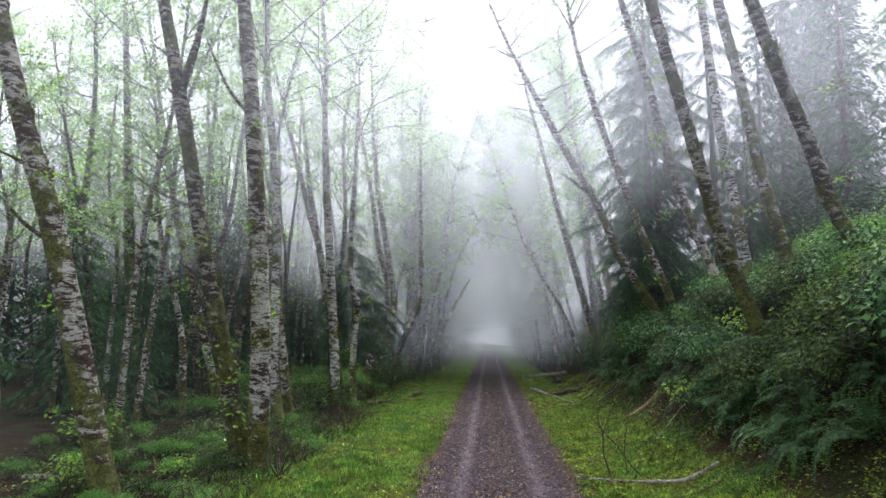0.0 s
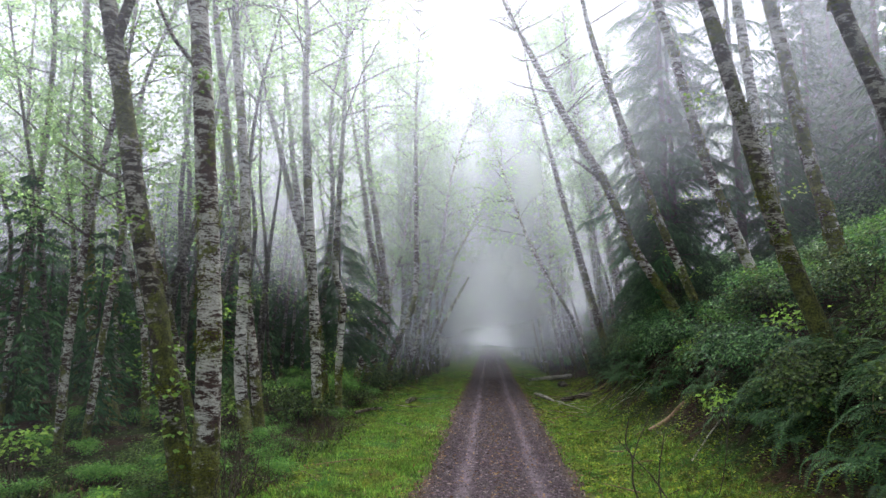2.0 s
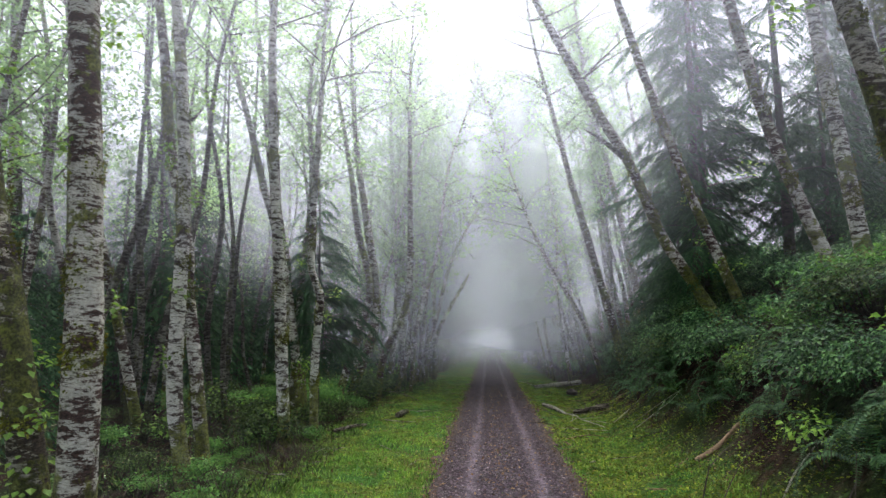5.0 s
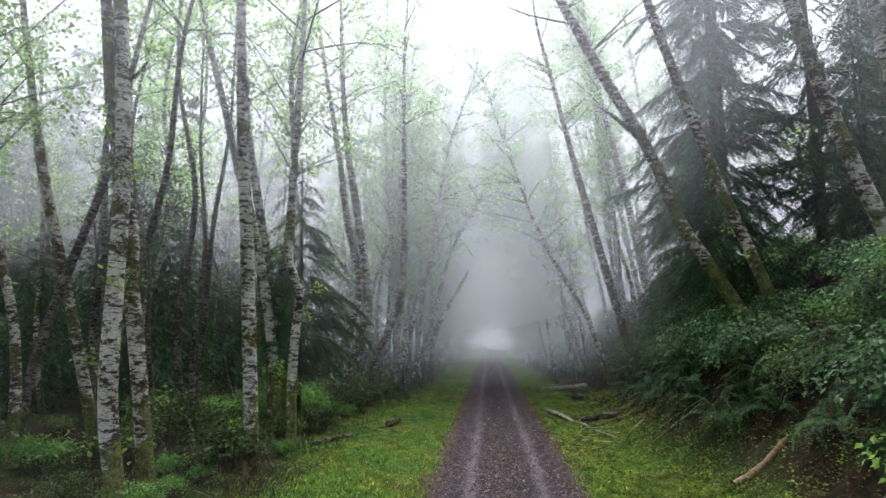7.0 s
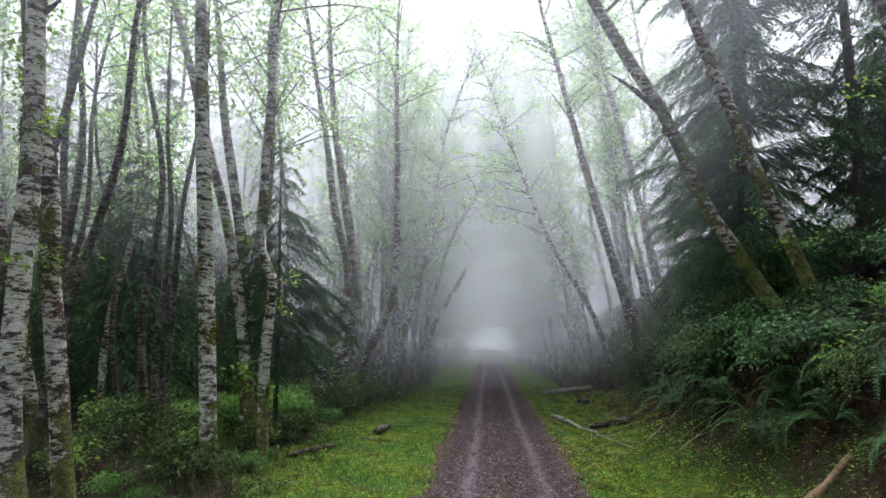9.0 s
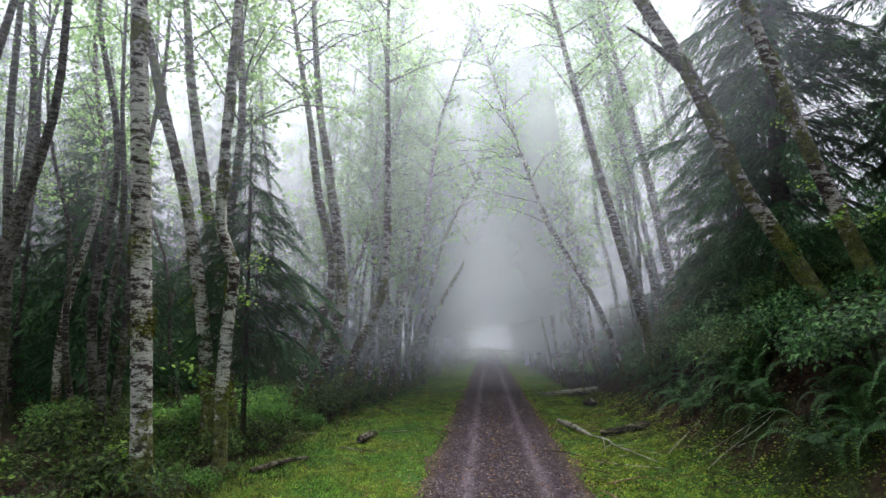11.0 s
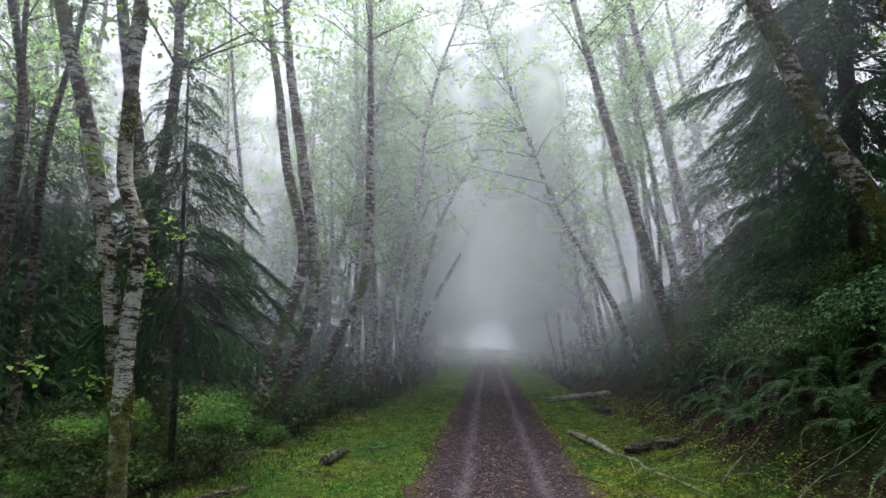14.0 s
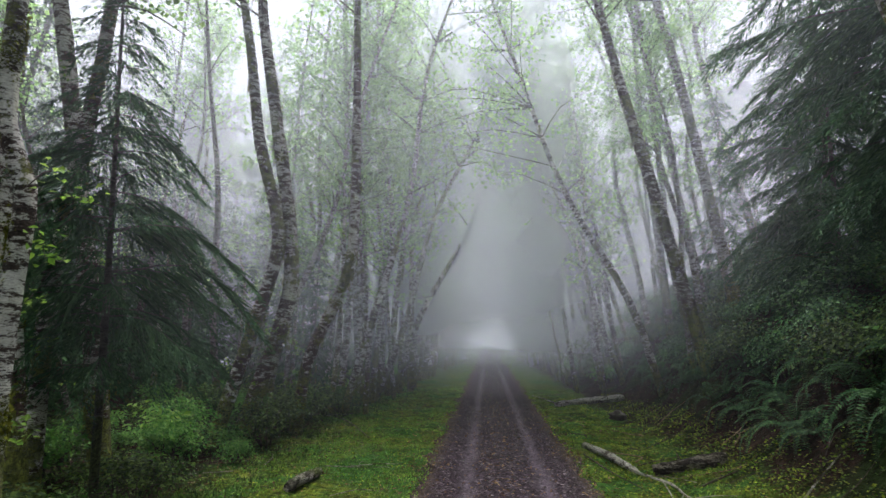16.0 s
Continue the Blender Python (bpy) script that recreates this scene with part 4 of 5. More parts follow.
while len(far_spots) < 28:
    x, y = (rng.uniform(-26, -3), rng.uniform(22, 52)) if len(far_spots) % 5 < 4 else (rng.uniform(13, 28), rng.uniform(20, 62))
    if x < centre(y) - 6.5 or x > 0:
        if all((x - a) ** 2 + (y - b) ** 2 > 5 for a, b in far_spots):
            far_spots.append((x, y))
for k, (x, y) in enumerate(far_spots):
    s = rng.uniform(0.75, 1.25) * (0.68 if x < 0 and y < 23 else 0.82 if x < 0 and y < 32 else 1.1)
    t = copy_thing(c_low if -13 < x < 15 or y < 28 else c_far, pose(x, y, h(x, y), 0, 0, rng.uniform(0, 360)))
    t.scale = (s, s, s)

for k in range(12):
    x, y = -10.0 - 1.2 * (k * 5 % 9), 27.0 + 1.1 * k
    t = copy_thing(c_far, pose(x, y, h(x, y) - 0.3, 0, 0, 61 * k))
    q = 0.7 + 0.09 * (k % 4)
    t.scale = (q, q, q)
for x, y, q in ((13.8, 16.5, 1.0), (13.4, 20.0, 0.9), (11.9, 22.5, 0.8)):
    copy_thing(c_far, pose(x, y, h(x, y) - 0.5, 0, 0, 90 * x)).scale = (q, q, q)
for x, y, q in ((-8.0, 16.6, 0.62), (-11.0, 18.2, 0.85)):
    copy_thing(c_low, pose(x, y, h(x, y), 0, 0, 90 * x)).scale = (q, q, q)
for k in range(8):
    x, y = 13.0 + 1.7 * (k % 4) + (k % 3) * 0.9, 23.0 + 2.6 * (k % 5) + 3.0 * (k // 4)
    t = copy_thing(c_far, pose(x, y, h(x, y) - 1.0, 0, 0, 47 * k))
    q = 0.85 + 0.08 * (k % 4)
    t.scale = (q, q, q)

for k in range(9):
    x, y = at_u(-5.6 - 0.9 * (k % 4), 33.0 + 1.7 * k), 33.0 + 1.7 * k
    q = 0.62 + 0.08 * (k % 3)
    copy_thing(c_low, pose(x, y, h(x, y), 0, 0, 70 * k)).scale = (q, q, q)

c_wall = conifer(15.0, 3.2, 209, -12.0, 47.0, "tall conifer standing as a dim shape in the mist", 0.03, 1.0, 0.0, 0.18, (1.35, 4, 1.6, 0.8, 0.65))
for k in range(13):
    x, y = -8.5 - 1.15 * k + (k % 3), 27.0 + (k * 5) % 14
    t = copy_thing(c_far, pose(x, y, h(x, y), 0, 0, rng.uniform(0, 360)))
    q = rng.uniform(0.6, 0.9)
    t.scale = (q, q, q)
for k in range(46):
    x = -10.0 - 0.85 * k if k < 34 else 13.0 + 1.9 * (k - 34)
    y = 44 + (k * 7) % 13 + (0 if k < 34 else 4)
    t = copy_thing(c_wall, pose(x, y, h(x, y), 0, 0, rng.uniform(0, 360)))
    q = rng.uniform(0.7, 1.15)
    t.scale = (q, q, q)


# ---- undergrowth ----
def shrub(seed, size, leaf, label, name="shrub", n_leaf=2000, leaf_len=0.066, group="shrubs on the bank", shape=0.8):
    rng = np.random.default_rng(seed)
    ob = thing(name, 0, -200, 0, label, "shrub", group)
    wood, P, D = [], [], []
    n = 26
    for i in range(n):
        ang, out = rng.uniform(0, 6.28), rng.uniform(0.25, 1.0) * size
        o = np.array([math.cos(ang), math.sin(ang), 0])
        top = size * shape * (1.15 - 0.55 * (out / size) ** 2) * rng.uniform(0.75, 1.1)
        q = spline([o * 0.08, o * out * 0.5 + [0, 0, top * 0.75], o * out + [0, 0, top]], 0.3)
        if i % 2:
            wood.append(tube(q, np.linspace(0.010, 0.003, len(q)), 3))
        m = n_leaf // n
        t = 0.3 + 0.75 * rng.uniform(0, 1, m) ** 0.7
        k = np.clip(t * (len(q) - 1), 0, len(q) - 1)
        pts = np.stack([np.interp(k, np.arange(len(q)), q[:, a]) for a in range(3)], -1)
        off = rng.normal(0, 0.16 * size, (m, 3)) * [1, 1, 0.45]
        P.append(pts + off)
        d = off * [1, 1, 0.2] + o * 0.05 * size
        D.append(d / (np.linalg.norm(d, axis=1)[:, None] + 1e-6) + rng.normal(0, 0.4, (m, 3)) + [0, 0, -0.25])
    P, D = np.vstack(P), np.vstack(D)
    P[:, 2] = np.abs(P[:, 2]) + 0.03
    face = (P - [0, 0, 0.25 * size]) / (np.linalg.norm(P - [0, 0, 0.25 * size], axis=1)[:, None] + 0.05) * 0.9 + [0, 0, 0.55] + rng.normal(0, 0.38, P.shape)
    ls = leaf_len * rng.uniform(0.6, 1.3, len(P))
    part("stem_work", mesh_of("stem_work", *joined(wood), TWIG, True), ob, "", "stuff")
    part("foliage", mesh_of("foliage", *leaves(P, D, face, ls, ls * 0.66), leaf), ob, "", "stuff")
    return ob


def scatter(kinds, spots, rng, sink=0.05):
    for k, (x, y, s) in enumerate(spots):
        e = 0.3
        nx, ny = (h(x + e, y) - h(x - e, y)) / (2 * e), (h(x, y + e) - h(x, y - e)) / (2 * e)
        m = pose(x, y, h(x, y) - sink) @ Matrix.Rotation(-math.atan(nx) * 0.45, 4, "Y") @ pose(0, 0, 0, 0, 0, rng.uniform(0, 360))
        ob = kinds[k] if k < len(kinds) else copy_thing(kinds[k % len(kinds)], m)
        if k < len(kinds):
            ob.matrix_basis = m
        ob.scale = (s, s, s * rng.uniform(0.85, 1.15))


def spread_out(n, rng, pick, gap):
    out, tries = [], 0
    while len(out) < n and tries < 20000:
        tries += 1
        x, y, s = pick()
        if (x - 5.0) ** 2 + (y - 15.0) ** 2 < 0.95:
            continue
        if all((x - a) ** 2 + (y - b) ** 2 > (gap * (s + c) / 2) ** 2 for a, b, c in out):
            out.append((x, y, s))
    return out


rng = np.random.default_rng(11)
bank_shrubs = [shrub(301, 0.8, LEAF_SHRUB, "dense glossy green shrub on the steep bank"), shrub(302, 0.75, LEAF_SHRUB, "dense glossy green shrub on the steep bank", shape=0.95),
               shrub(303, 0.8, LEAF_UNDER, "leafy green bramble on the steep bank", leaf_len=0.055), shrub(304, 0.7, LEAF_SHRUB, "dense glossy green shrub on the steep bank", leaf_len=0.058)]


def pick_bank():
    y = 5.5 + 42 * rng.uniform(0, 1) ** 1.25
    v = 1.5 + 5.2 * rng.uniform(0, 1) ** 1.3
    return at_u(float(foot(y)) + v, y), y, rng.uniform(0.75, 1.35)


scatter(bank_shrubs, spread_out(165, rng, pick_bank, 0.6), rng)
left_shrubs = [shrub(311, 0.6, LEAF_UNDER, "low leafy undergrowth in the shaded wood", "undergrowth", 1200, 0.06, "undergrowth below the alders"), shrub(312, 0.65, LEAF_UNDER, "low leafy undergrowth in the shaded wood", "undergrowth", 1100, 0.066, "undergrowth below the alders", 1.0),
               shrub(313, 0.5, LEAF_MID, "low fresh green undergrowth in the shaded wood", "undergrowth", 1200, 0.055, "undergrowth below the alders")]


def pick_left():
    y = rng.uniform(7.5, 44)
    s = rng.uniform(0.45, 0.85) if y < 15 else rng.uniform(0.6, 1.6)
    return at_u(-4.0 - 0.25 * s - 6.5 * rng.uniform(0, 1) ** 1.6, y), y, s


scatter(left_shrubs, spread_out(115, rng, pick_left, 0.62), rng)


for x, y, s in spread_out(26, rng, lambda: (at_u(-3.6 - 3.2 * rng.uniform(0, 1), 9.0), rng.uniform(7.2, 13), rng.uniform(0.35, 0.7)), 0.5):
    t = copy_thing(left_shrubs[2], pose(x, y, h(x, y) - 0.03, 0, 0, rng.uniform(0, 360)))
    t.scale = (s, s, s)


for x, y, s in spread_out(20, rng, lambda: (at_u(-3.6 - 1.6 * rng.uniform(0, 1), 15.0), rng.uniform(10, 21), rng.uniform(0.35, 0.8)), 0.5):
    t = copy_thing(left_shrubs[2], pose(x, y, h(x, y) - 0.03, 0, 0, rng.uniform(0, 360)))
    t.scale = (s, s, s)
for x, y, s in [(-3.2, 23.5, 1.2), (-3.7, 25.0, 1.4), (-3.0, 26.6, 1.1), (-4.2, 22.3, 1.3), (-3.4, 28.5, 1.3), (-3.9, 19.9, 0.9), (-2.6, 30.2, 1.2)]:
    t = copy_thing(left_shrubs[2], pose(x, y, h(x, y) - 0.03, 0, 0, rng.uniform(0, 360)))
    t.scale = (s, s, s * 1.25)


for x, y, s in spread_out(22, rng, lambda: (rng.uniform(9, 17), rng.uniform(9, 46), rng.uniform(1.3, 2.2)), 0.7):
    t = copy_thing(bank_shrubs[rng.integers(4)], pose(x, y, h(x, y) - 0.1, 0, -20, 0) @ pose(0, 0, 0, 0, 0, rng.uniform(0, 360)))
    t.scale = (s, s, s)


fresh = shrub(314, 0.75, LEAF_MID, "fresh yellow-green shrub on top of the bank", n_leaf=1500, leaf_len=0.062)
top_rng = np.random.default_rng(12)
for k, (x, y, s) in enumerate(spread_out(20, top_rng, lambda: (at_u(2.6 + 2.4 + 3.4 * top_rng.uniform(0, 1), 10.0), top_rng.uniform(6.5, 15.5), top_rng.uniform(0.8, 1.3)), 0.6)):
    m = pose(x, y, h(x, y) - 0.03, 0, -18, top_rng.uniform(0, 360))
    t = fresh if k == 0 else copy_thing(fresh, m)
    t.matrix_basis = m @ Matrix.Scale(s, 4)


def pick_far():
    y = rng.uniform(38, 80)
    return at_u(rng.choice([-1, 1]) * rng.uniform(4.0, 7.0), y), y, rng.uniform(1.5, 2.6)


def pick_end():
    y = rng.uniform(58, 92)
    return at_u(rng.choice([-1, 1]) * rng.uniform(3.6, 9.0), y), y, rng.uniform(2.2, 3.2)


for x, y, s in spread_out(34, rng, pick_far, 0.5) + spread_out(26, rng, pick_end, 0.4):
    t = copy_thing(left_shrubs[rng.integers(3)], pose(x, y, h(x, y) - 0.1, 0, 0, rng.uniform(0, 360)))
    t.scale = (s, s, s)


bright = [shrub(321, 0.55, LEAF_BRIGHT, "young shrub with bright yellow-green leaves", "young_shrub", 150, 0.09, "bright young shrubs", 1.2), shrub(322, 0.5, LEAF_BRIGHT, "young shrub with bright yellow-green leaves", "young_shrub", 120, 0.10, "bright young shrubs", 1.5)]
scatter(bright, [(-4.9, 8.4, 0.8), (-3.75, 9.3, 0.6), (-6.2, 11.4, 1.1), (-4.9, 17.2, 1.0), (-3.7, 24.2, 1.2), (-4.9, 22.4, 1.0), (6.0, 15.9, 0.9),
                 (4.75, 12.0, 0.8), (5.6, 11.2, 0.9), (6.6, 9.8, 1.2), (-1.9, 33.0, 1.4), (-2.6, 29.8, 1.3)], rng)


def frond_mesh(seed, length):
    rng = np.random.default_rng(seed)
    line = spline([(0, 0, 0), (length * 0.33, 0, length * 0.36), (length * 0.72, 0, length * 0.34), (length, 0, length * 0.05)], length / 16)
    B, D, L = [], [], []
    for s in np.linspace(0.12, 1.0, 27):
        p = np.array([np.interp(s * (len(line) - 1), np.arange(len(line)), line[:, a]) for a in range(3)])
        w = length * 0.17 * min(1.0, 4 * s) * (1.08 - s) ** 0.6 + 0.01
        for sg in (-1, 1):
            B.append(p)
            D.append([0.35, sg, -0.16 + rng.normal(0, 0.06)])
            L.append(w)
    B, D, L = np.array(B), np.array(D), np.array(L)
    lv, lf = leaves(B, D, np.tile([0, 0, 1.0], (len(B), 1)), L, np.full(len(L), length * 0.036), 0.03)
    sv, sf = tube(line, np.linspace(0.005, 0.002, len(line)), 3)
    sf3 = np.concatenate([sf[:, [0, 1, 2]], sf[:, [0, 2, 3]]])
    return mesh_of("frond", *joined([(lv, lf), (sv, sf3)]), FERN)


def fern(seed, n=13):
    rng = np.random.default_rng(seed)
    ob = thing("sword_fern", 0, -200, 0, "green sword fern with arching fronds", "fern", "ferns on the bank")
    ms = [frond_mesh(seed + k, 0.75 + 0.1 * k) for k in range(3)]
    for i in range(n):
        f = part("frond", ms[i % 3], ob)
        f.matrix_basis = pose(0, 0, 0.03, 0, 0, i * 360 / n + rng.normal(0, 9)) @ pose(0.02, 0, 0, rng.normal(0, 10), rng.uniform(-28, 22), 0)
        f.scale = (rng.uniform(0.7, 1.1),) * 3
    return ob


ferns = [fern(401), fern(402, 11), fern(403, 15)]


def pick_fern():
    y = rng.uniform(6.2, 40)
    return at_u(float(foot(y)) + rng.uniform(0.95, 2.0), y), y, rng.uniform(0.5, 1.0)


scatter(ferns, [(4.95, 9.5, 0.75), (5.3, 8.9, 0.8), (5.75, 9.2, 0.8)] + spread_out(84, rng, pick_fern, 0.5) + [(at_u(float(foot(y)) + v, y), y, q) for v, y, q in ((1.3, 6.4, 0.8), (1.7, 7.1, 0.9), (1.25, 7.9, 0.7), (1.6, 8.4, 0.8), (1.2, 10.3, 0.75), (1.75, 10.6, 0.9), (1.3, 11.2, 0.7), (1.7, 11.8, 0.8), (1.2, 12.6, 0.65), (1.6, 13.3, 0.8), (1.15, 14.1, 0.6))], rng, 0.02)


# ---- verge: grass, moss, litter, gravel ----
def grass_field(name, label, us, n, ymax, hmin, hmax, seed, mat, power=1.6, keep=None):
    rng = np.random.default_rng(seed)
    y = 5.0 + (ymax - 5.0) * rng.uniform(0, 1, n) ** power
    u = rng.uniform(us[0], us[1], n)
    x = centre(y) + u
    clump = 0.5 + 0.5 * np.sin(2.1 * x + 0.7 * y) * np.sin(1.6 * y - 0.8 * x) + rng.normal(0, 0.3, n)
    ok = clump > 0.3
    x, y, u, clump = x[ok], y[ok], u[ok], np.clip(clump[ok], 0.3, 1.2)
    d = rng.normal(0, 0.5, (len(x), 3)) + [0, 0, 1.0]
    ln = rng.uniform(hmin, hmax, len(x)) * (0.5 + 0.6 * clump) * (1 - 0.5 * np.clip((y - 14) / 8, 0, 1))
    b = np.stack([x, y, land(x, y) - 0.01], -1)
    v, f = leaves(b, d, randdir(rng, len(x), 0.2), ln, 0.009 + 0.0005 * (y - 5), 0.15)
    tagged(new(name, mesh_of(name, v, f, mat)), label, "grass", kind="stuff")


grass_field("grass", "short bright green grass along the track", (-4.2, -1.12), 60000, 40, 0.04, 0.13, 501, GRASS, 2.3)
grass_field("grass", "short green grass along the mossy verge", (1.12, 3.2), 40000, 40, 0.03, 0.11, 502, GRASS, 2.3)
grass_field("grass", "sparse grass at the edge of the wood", (-6.5, -3.2), 15000, 36, 0.06, 0.22, 503, LEAF_UNDER)


def bramble(x, y, seed, size):
    """A loose tangle of thin dead arching stems."""
    rng = np.random.default_rng(seed)
    ob = thing("dead_bramble", x, y, h(x, y), "tangle of thin dead brown bramble stems below the alders", "bramble", "dead brambles")
    pieces = []
    for i in range(26):
        a, ln = rng.uniform(0, 6.28), size * rng.uniform(0.5, 1.2)
        o = np.array([math.cos(a), math.sin(a), 0])
        p0 = np.append(rng.normal(0, 0.25 * size, 2), 0.0)
        q = spline([p0 - [0, 0, 0.03], p0 + o * ln * 0.4 + [0, 0, rng.uniform(0.25, 0.6) * size] + rng.normal(0, 0.05, 3), p0 + o * ln + [0, 0, rng.uniform(0.02, 0.5) * size]], 0.12)
        pieces.append(tube(q, np.linspace(0.0055, 0.002, len(q)), 3))
        for j in range(2):
            b0 = q[rng.integers(1, len(q))]
            pieces.append(tube(np.stack([b0, b0 + rng.normal(0, 0.12, 3) + [0, 0, 0.06]]), [0.003, 0.0015], 3))
    part("stem_work", mesh_of("stem_work", *joined(pieces), BRAMBLE, True), ob, "", "stuff")


bramble_rng = np.random.default_rng(504)
for k in range(15):
    y = 7.6 + 14 * bramble_rng.uniform(0, 1) ** 1.3
    bramble(at_u(-3.55 - 1.7 * bramble_rng.uniform(0, 1) ** 1.4, y), y, 540 + k, bramble_rng.uniform(0.5, 0.9))


grass_field("grass", "thin tufts of grass along the middle of the track", (-0.16, 0.16), 900, 34, 0.03, 0.08, 505, GRASS, 0.7)


def low_plants(name, label, us, n, ymax, seed, mat, size, lift):
    rng = np.random.default_rng(seed)
    y = 4.5 + (ymax - 4.5) * rng.uniform(0, 1, n) ** 1.6
    x = centre(y) + rng.uniform(us[0], us[1], n)
    keep = np.sin(3.1 * x + 1.7 * y) * np.sin(2.3 * y - 1.9 * x) + rng.normal(0, 0.5, n) > -0.2
    x, y = x[keep], y[keep]
    b = np.stack([x, y, land(x, y) + rng.uniform(0, lift, len(x))], -1)
    ln = size * rng.uniform(0.6, 1.3, len(x))
    v, f = leaves(b, randdir(rng, len(x), 0.25), rng.normal(0, 0.35, (len(x), 3)) + [0, 0, 1], ln, ln * 0.7)
    tagged(new(name, mesh_of(name, v, f, mat)), label, "plants", kind="stuff")


low_plants("moss", "yellow-green moss covering the verge", (1.15, 4.1), 76000, 36, 511, MOSS_TUFT, 0.046, 0.06)
low_plants("moss", "yellow-green moss among the grass", (-3.4, -1.15), 15000, 34, 512, MOSS_TUFT, 0.04, 0.03)
low_plants("ground_cover", "small green leaves covering the bank", (2.6, 6.5), 13000, 34, 513, LEAF_UNDER, 0.05, 0.12)
low_plants("ground_cover", "small green leaves on the woodland floor", (-9.0, -3.2), 22000, 34, 514, LEAF_UNDER, 0.055, 0.14)
low_plants("leaf_litter", "brown fallen leaves on the verge and woodland floor", (-7.0, 5.0), 24000, 40, 515, LITTER, 0.042, 0.04)


def gravel():
    rng = np.random.default_rng(520)
    n = 15000
    y = 7.0 + 28 * rng.uniform(0, 1, n) ** 1.7
    u = rng.uniform(-1.32, 1.32, n)
    rut = np.exp(-((np.abs(u) - 0.55) / 0.17) ** 2)
    ok = rng.uniform(0, 1, n) > 0.35 * rut
    y, u, rut = y[ok], u[ok], rut[ok]
    z = -0.0135 * np.clip(y - 3, 0, 70) + 0.015 - 0.035 * rut + 0.02 * np.exp(-(u / 0.3) ** 2) - 0.08 * np.clip((np.abs(u) - 1.2) / 0.2, 0, 1)
    s = rng.uniform(0.008, 0.021, len(y)) * (1 + 0.7 * (rng.uniform(0, 1, len(y)) > 0.93))
    octa = np.array([[1, 0, 0], [0, 1, 0], [-1, 0, 0], [0, -1, 0], [0, 0, 0.7], [0, 0, -0.7]])
    tri = np.array([[0, 1, 4], [1, 2, 4], [2, 3, 4], [3, 0, 4], [1, 0, 5], [2, 1, 5], [3, 2, 5], [0, 3, 5]])
    a = rng.uniform(0, 6.28, len(y))
    o = octa[None] * rng.uniform(0.6, 1.35, (len(y), 6, 1)) * s[:, None, None]
    xr = o[:, :, 0] * np.cos(a)[:, None] - o[:, :, 1] * np.sin(a)[:, None]
    yr = o[:, :, 0] * np.sin(a)[:, None] + o[:, :, 1] * np.cos(a)[:, None]
    v = np.stack([xr + (centre(y) + u)[:, None], yr + y[:, None], o[:, :, 2] + z[:, None] + 0.003], -1).reshape(-1, 3)
    f = (tri[None] + 6 * np.arange(len(y))[:, None, None]).reshape(-1, 3)
    tagged(new("gravel", mesh_of("gravel", v, f, STONES)), "loose purplish-brown gravel stones on the track", "gravel", kind="stuff")


gravel()


def road_litter():
    rng = np.random.default_rng(521)
    n = 2800
    y = 7.0 + 26 * rng.uniform(0, 1, n) ** 1.5
    u = np.where(rng.uniform(0, 1, n) < 0.45, rng.normal(0, 0.17, n), rng.choice([-1.18, 1.18], n) + rng.normal(0, 0.17, n))
    z = -0.0135 * np.clip(y - 3, 0, 70) + 0.03
    b = np.stack([centre(y) + u, y, z + rng.uniform(0, 0.015, n)], -1)
    ln = rng.uniform(0.025, 0.085, n)
    v, f = leaves(b, randdir(rng, n, 0.2), rng.normal(0, 0.3, (n, 3)) + [0, 0, 1], ln, ln * 0.55)
    tagged(new("leaf_litter", mesh_of("leaf_litter", v, f, LITTER)), "dry brown leaf scraps along the middle of the track", "litter", kind="stuff")


road_litter()


# ---- fallen wood ----
def log(points, r0, r1, mat, label, name="fallen_log", seed=1, forks=()):
    """Fallen wood lying on the ground: points are x, y, lift above the ground under them."""
    rng = np.random.default_rng(seed)
    p = [(x, y, h(x, y) + dz) for x, y, dz in points]
    ob = thing(name, *p[0], label, "fallen wood", "fallen wood on the verge")
    base = np.array(p[0])
    line = spline(np.array(p) - base, 0.08)
    rad = np.linspace(r0, r1, len(line)) * (1 + rng.normal(0, 0.05, len(line)))
    rad[0] *= 0.75
    rad[-1] *= 0.7
    v, f = tube(line, rad, 10, 0.12, rng)
    caps = []
    k = len(v)
    v = np.vstack([v, line[0], line[-1]])
    n = len(line)
    caps = [[(j + 1) % 10, j, k, k] for j in range(10)] + [[(n - 1) * 10 + j, (n - 1) * 10 + (j + 1) % 10, k + 1, k + 1] for j in range(10)]
    me = bpy.data.meshes.new("wood")
    me.from_pydata([tuple(a) for a in v], [], [tuple(q) for q in f] + [tuple(dict.fromkeys(q)) for q in caps])
    me.materials.append(mat)
    me.polygons.foreach_set("use_smooth", [True] * len(me.polygons))
    part("stem", me, ob)
    for a, b, c in forks:
        q = spline(np.array([np.array(line[int(a * (n - 1))]), np.array(line[int(a * (n - 1))]) + np.array(b) * 0.5 + [0, 0, 0.02], np.array(line[int(a * (n - 1))]) + np.array(b)]), 0.08)
        part("fork", mesh_of("fork", *tube(q, np.linspace(c, 0.004, len(q)), 6, 0.05, rng), mat, True), ob)
    return ob


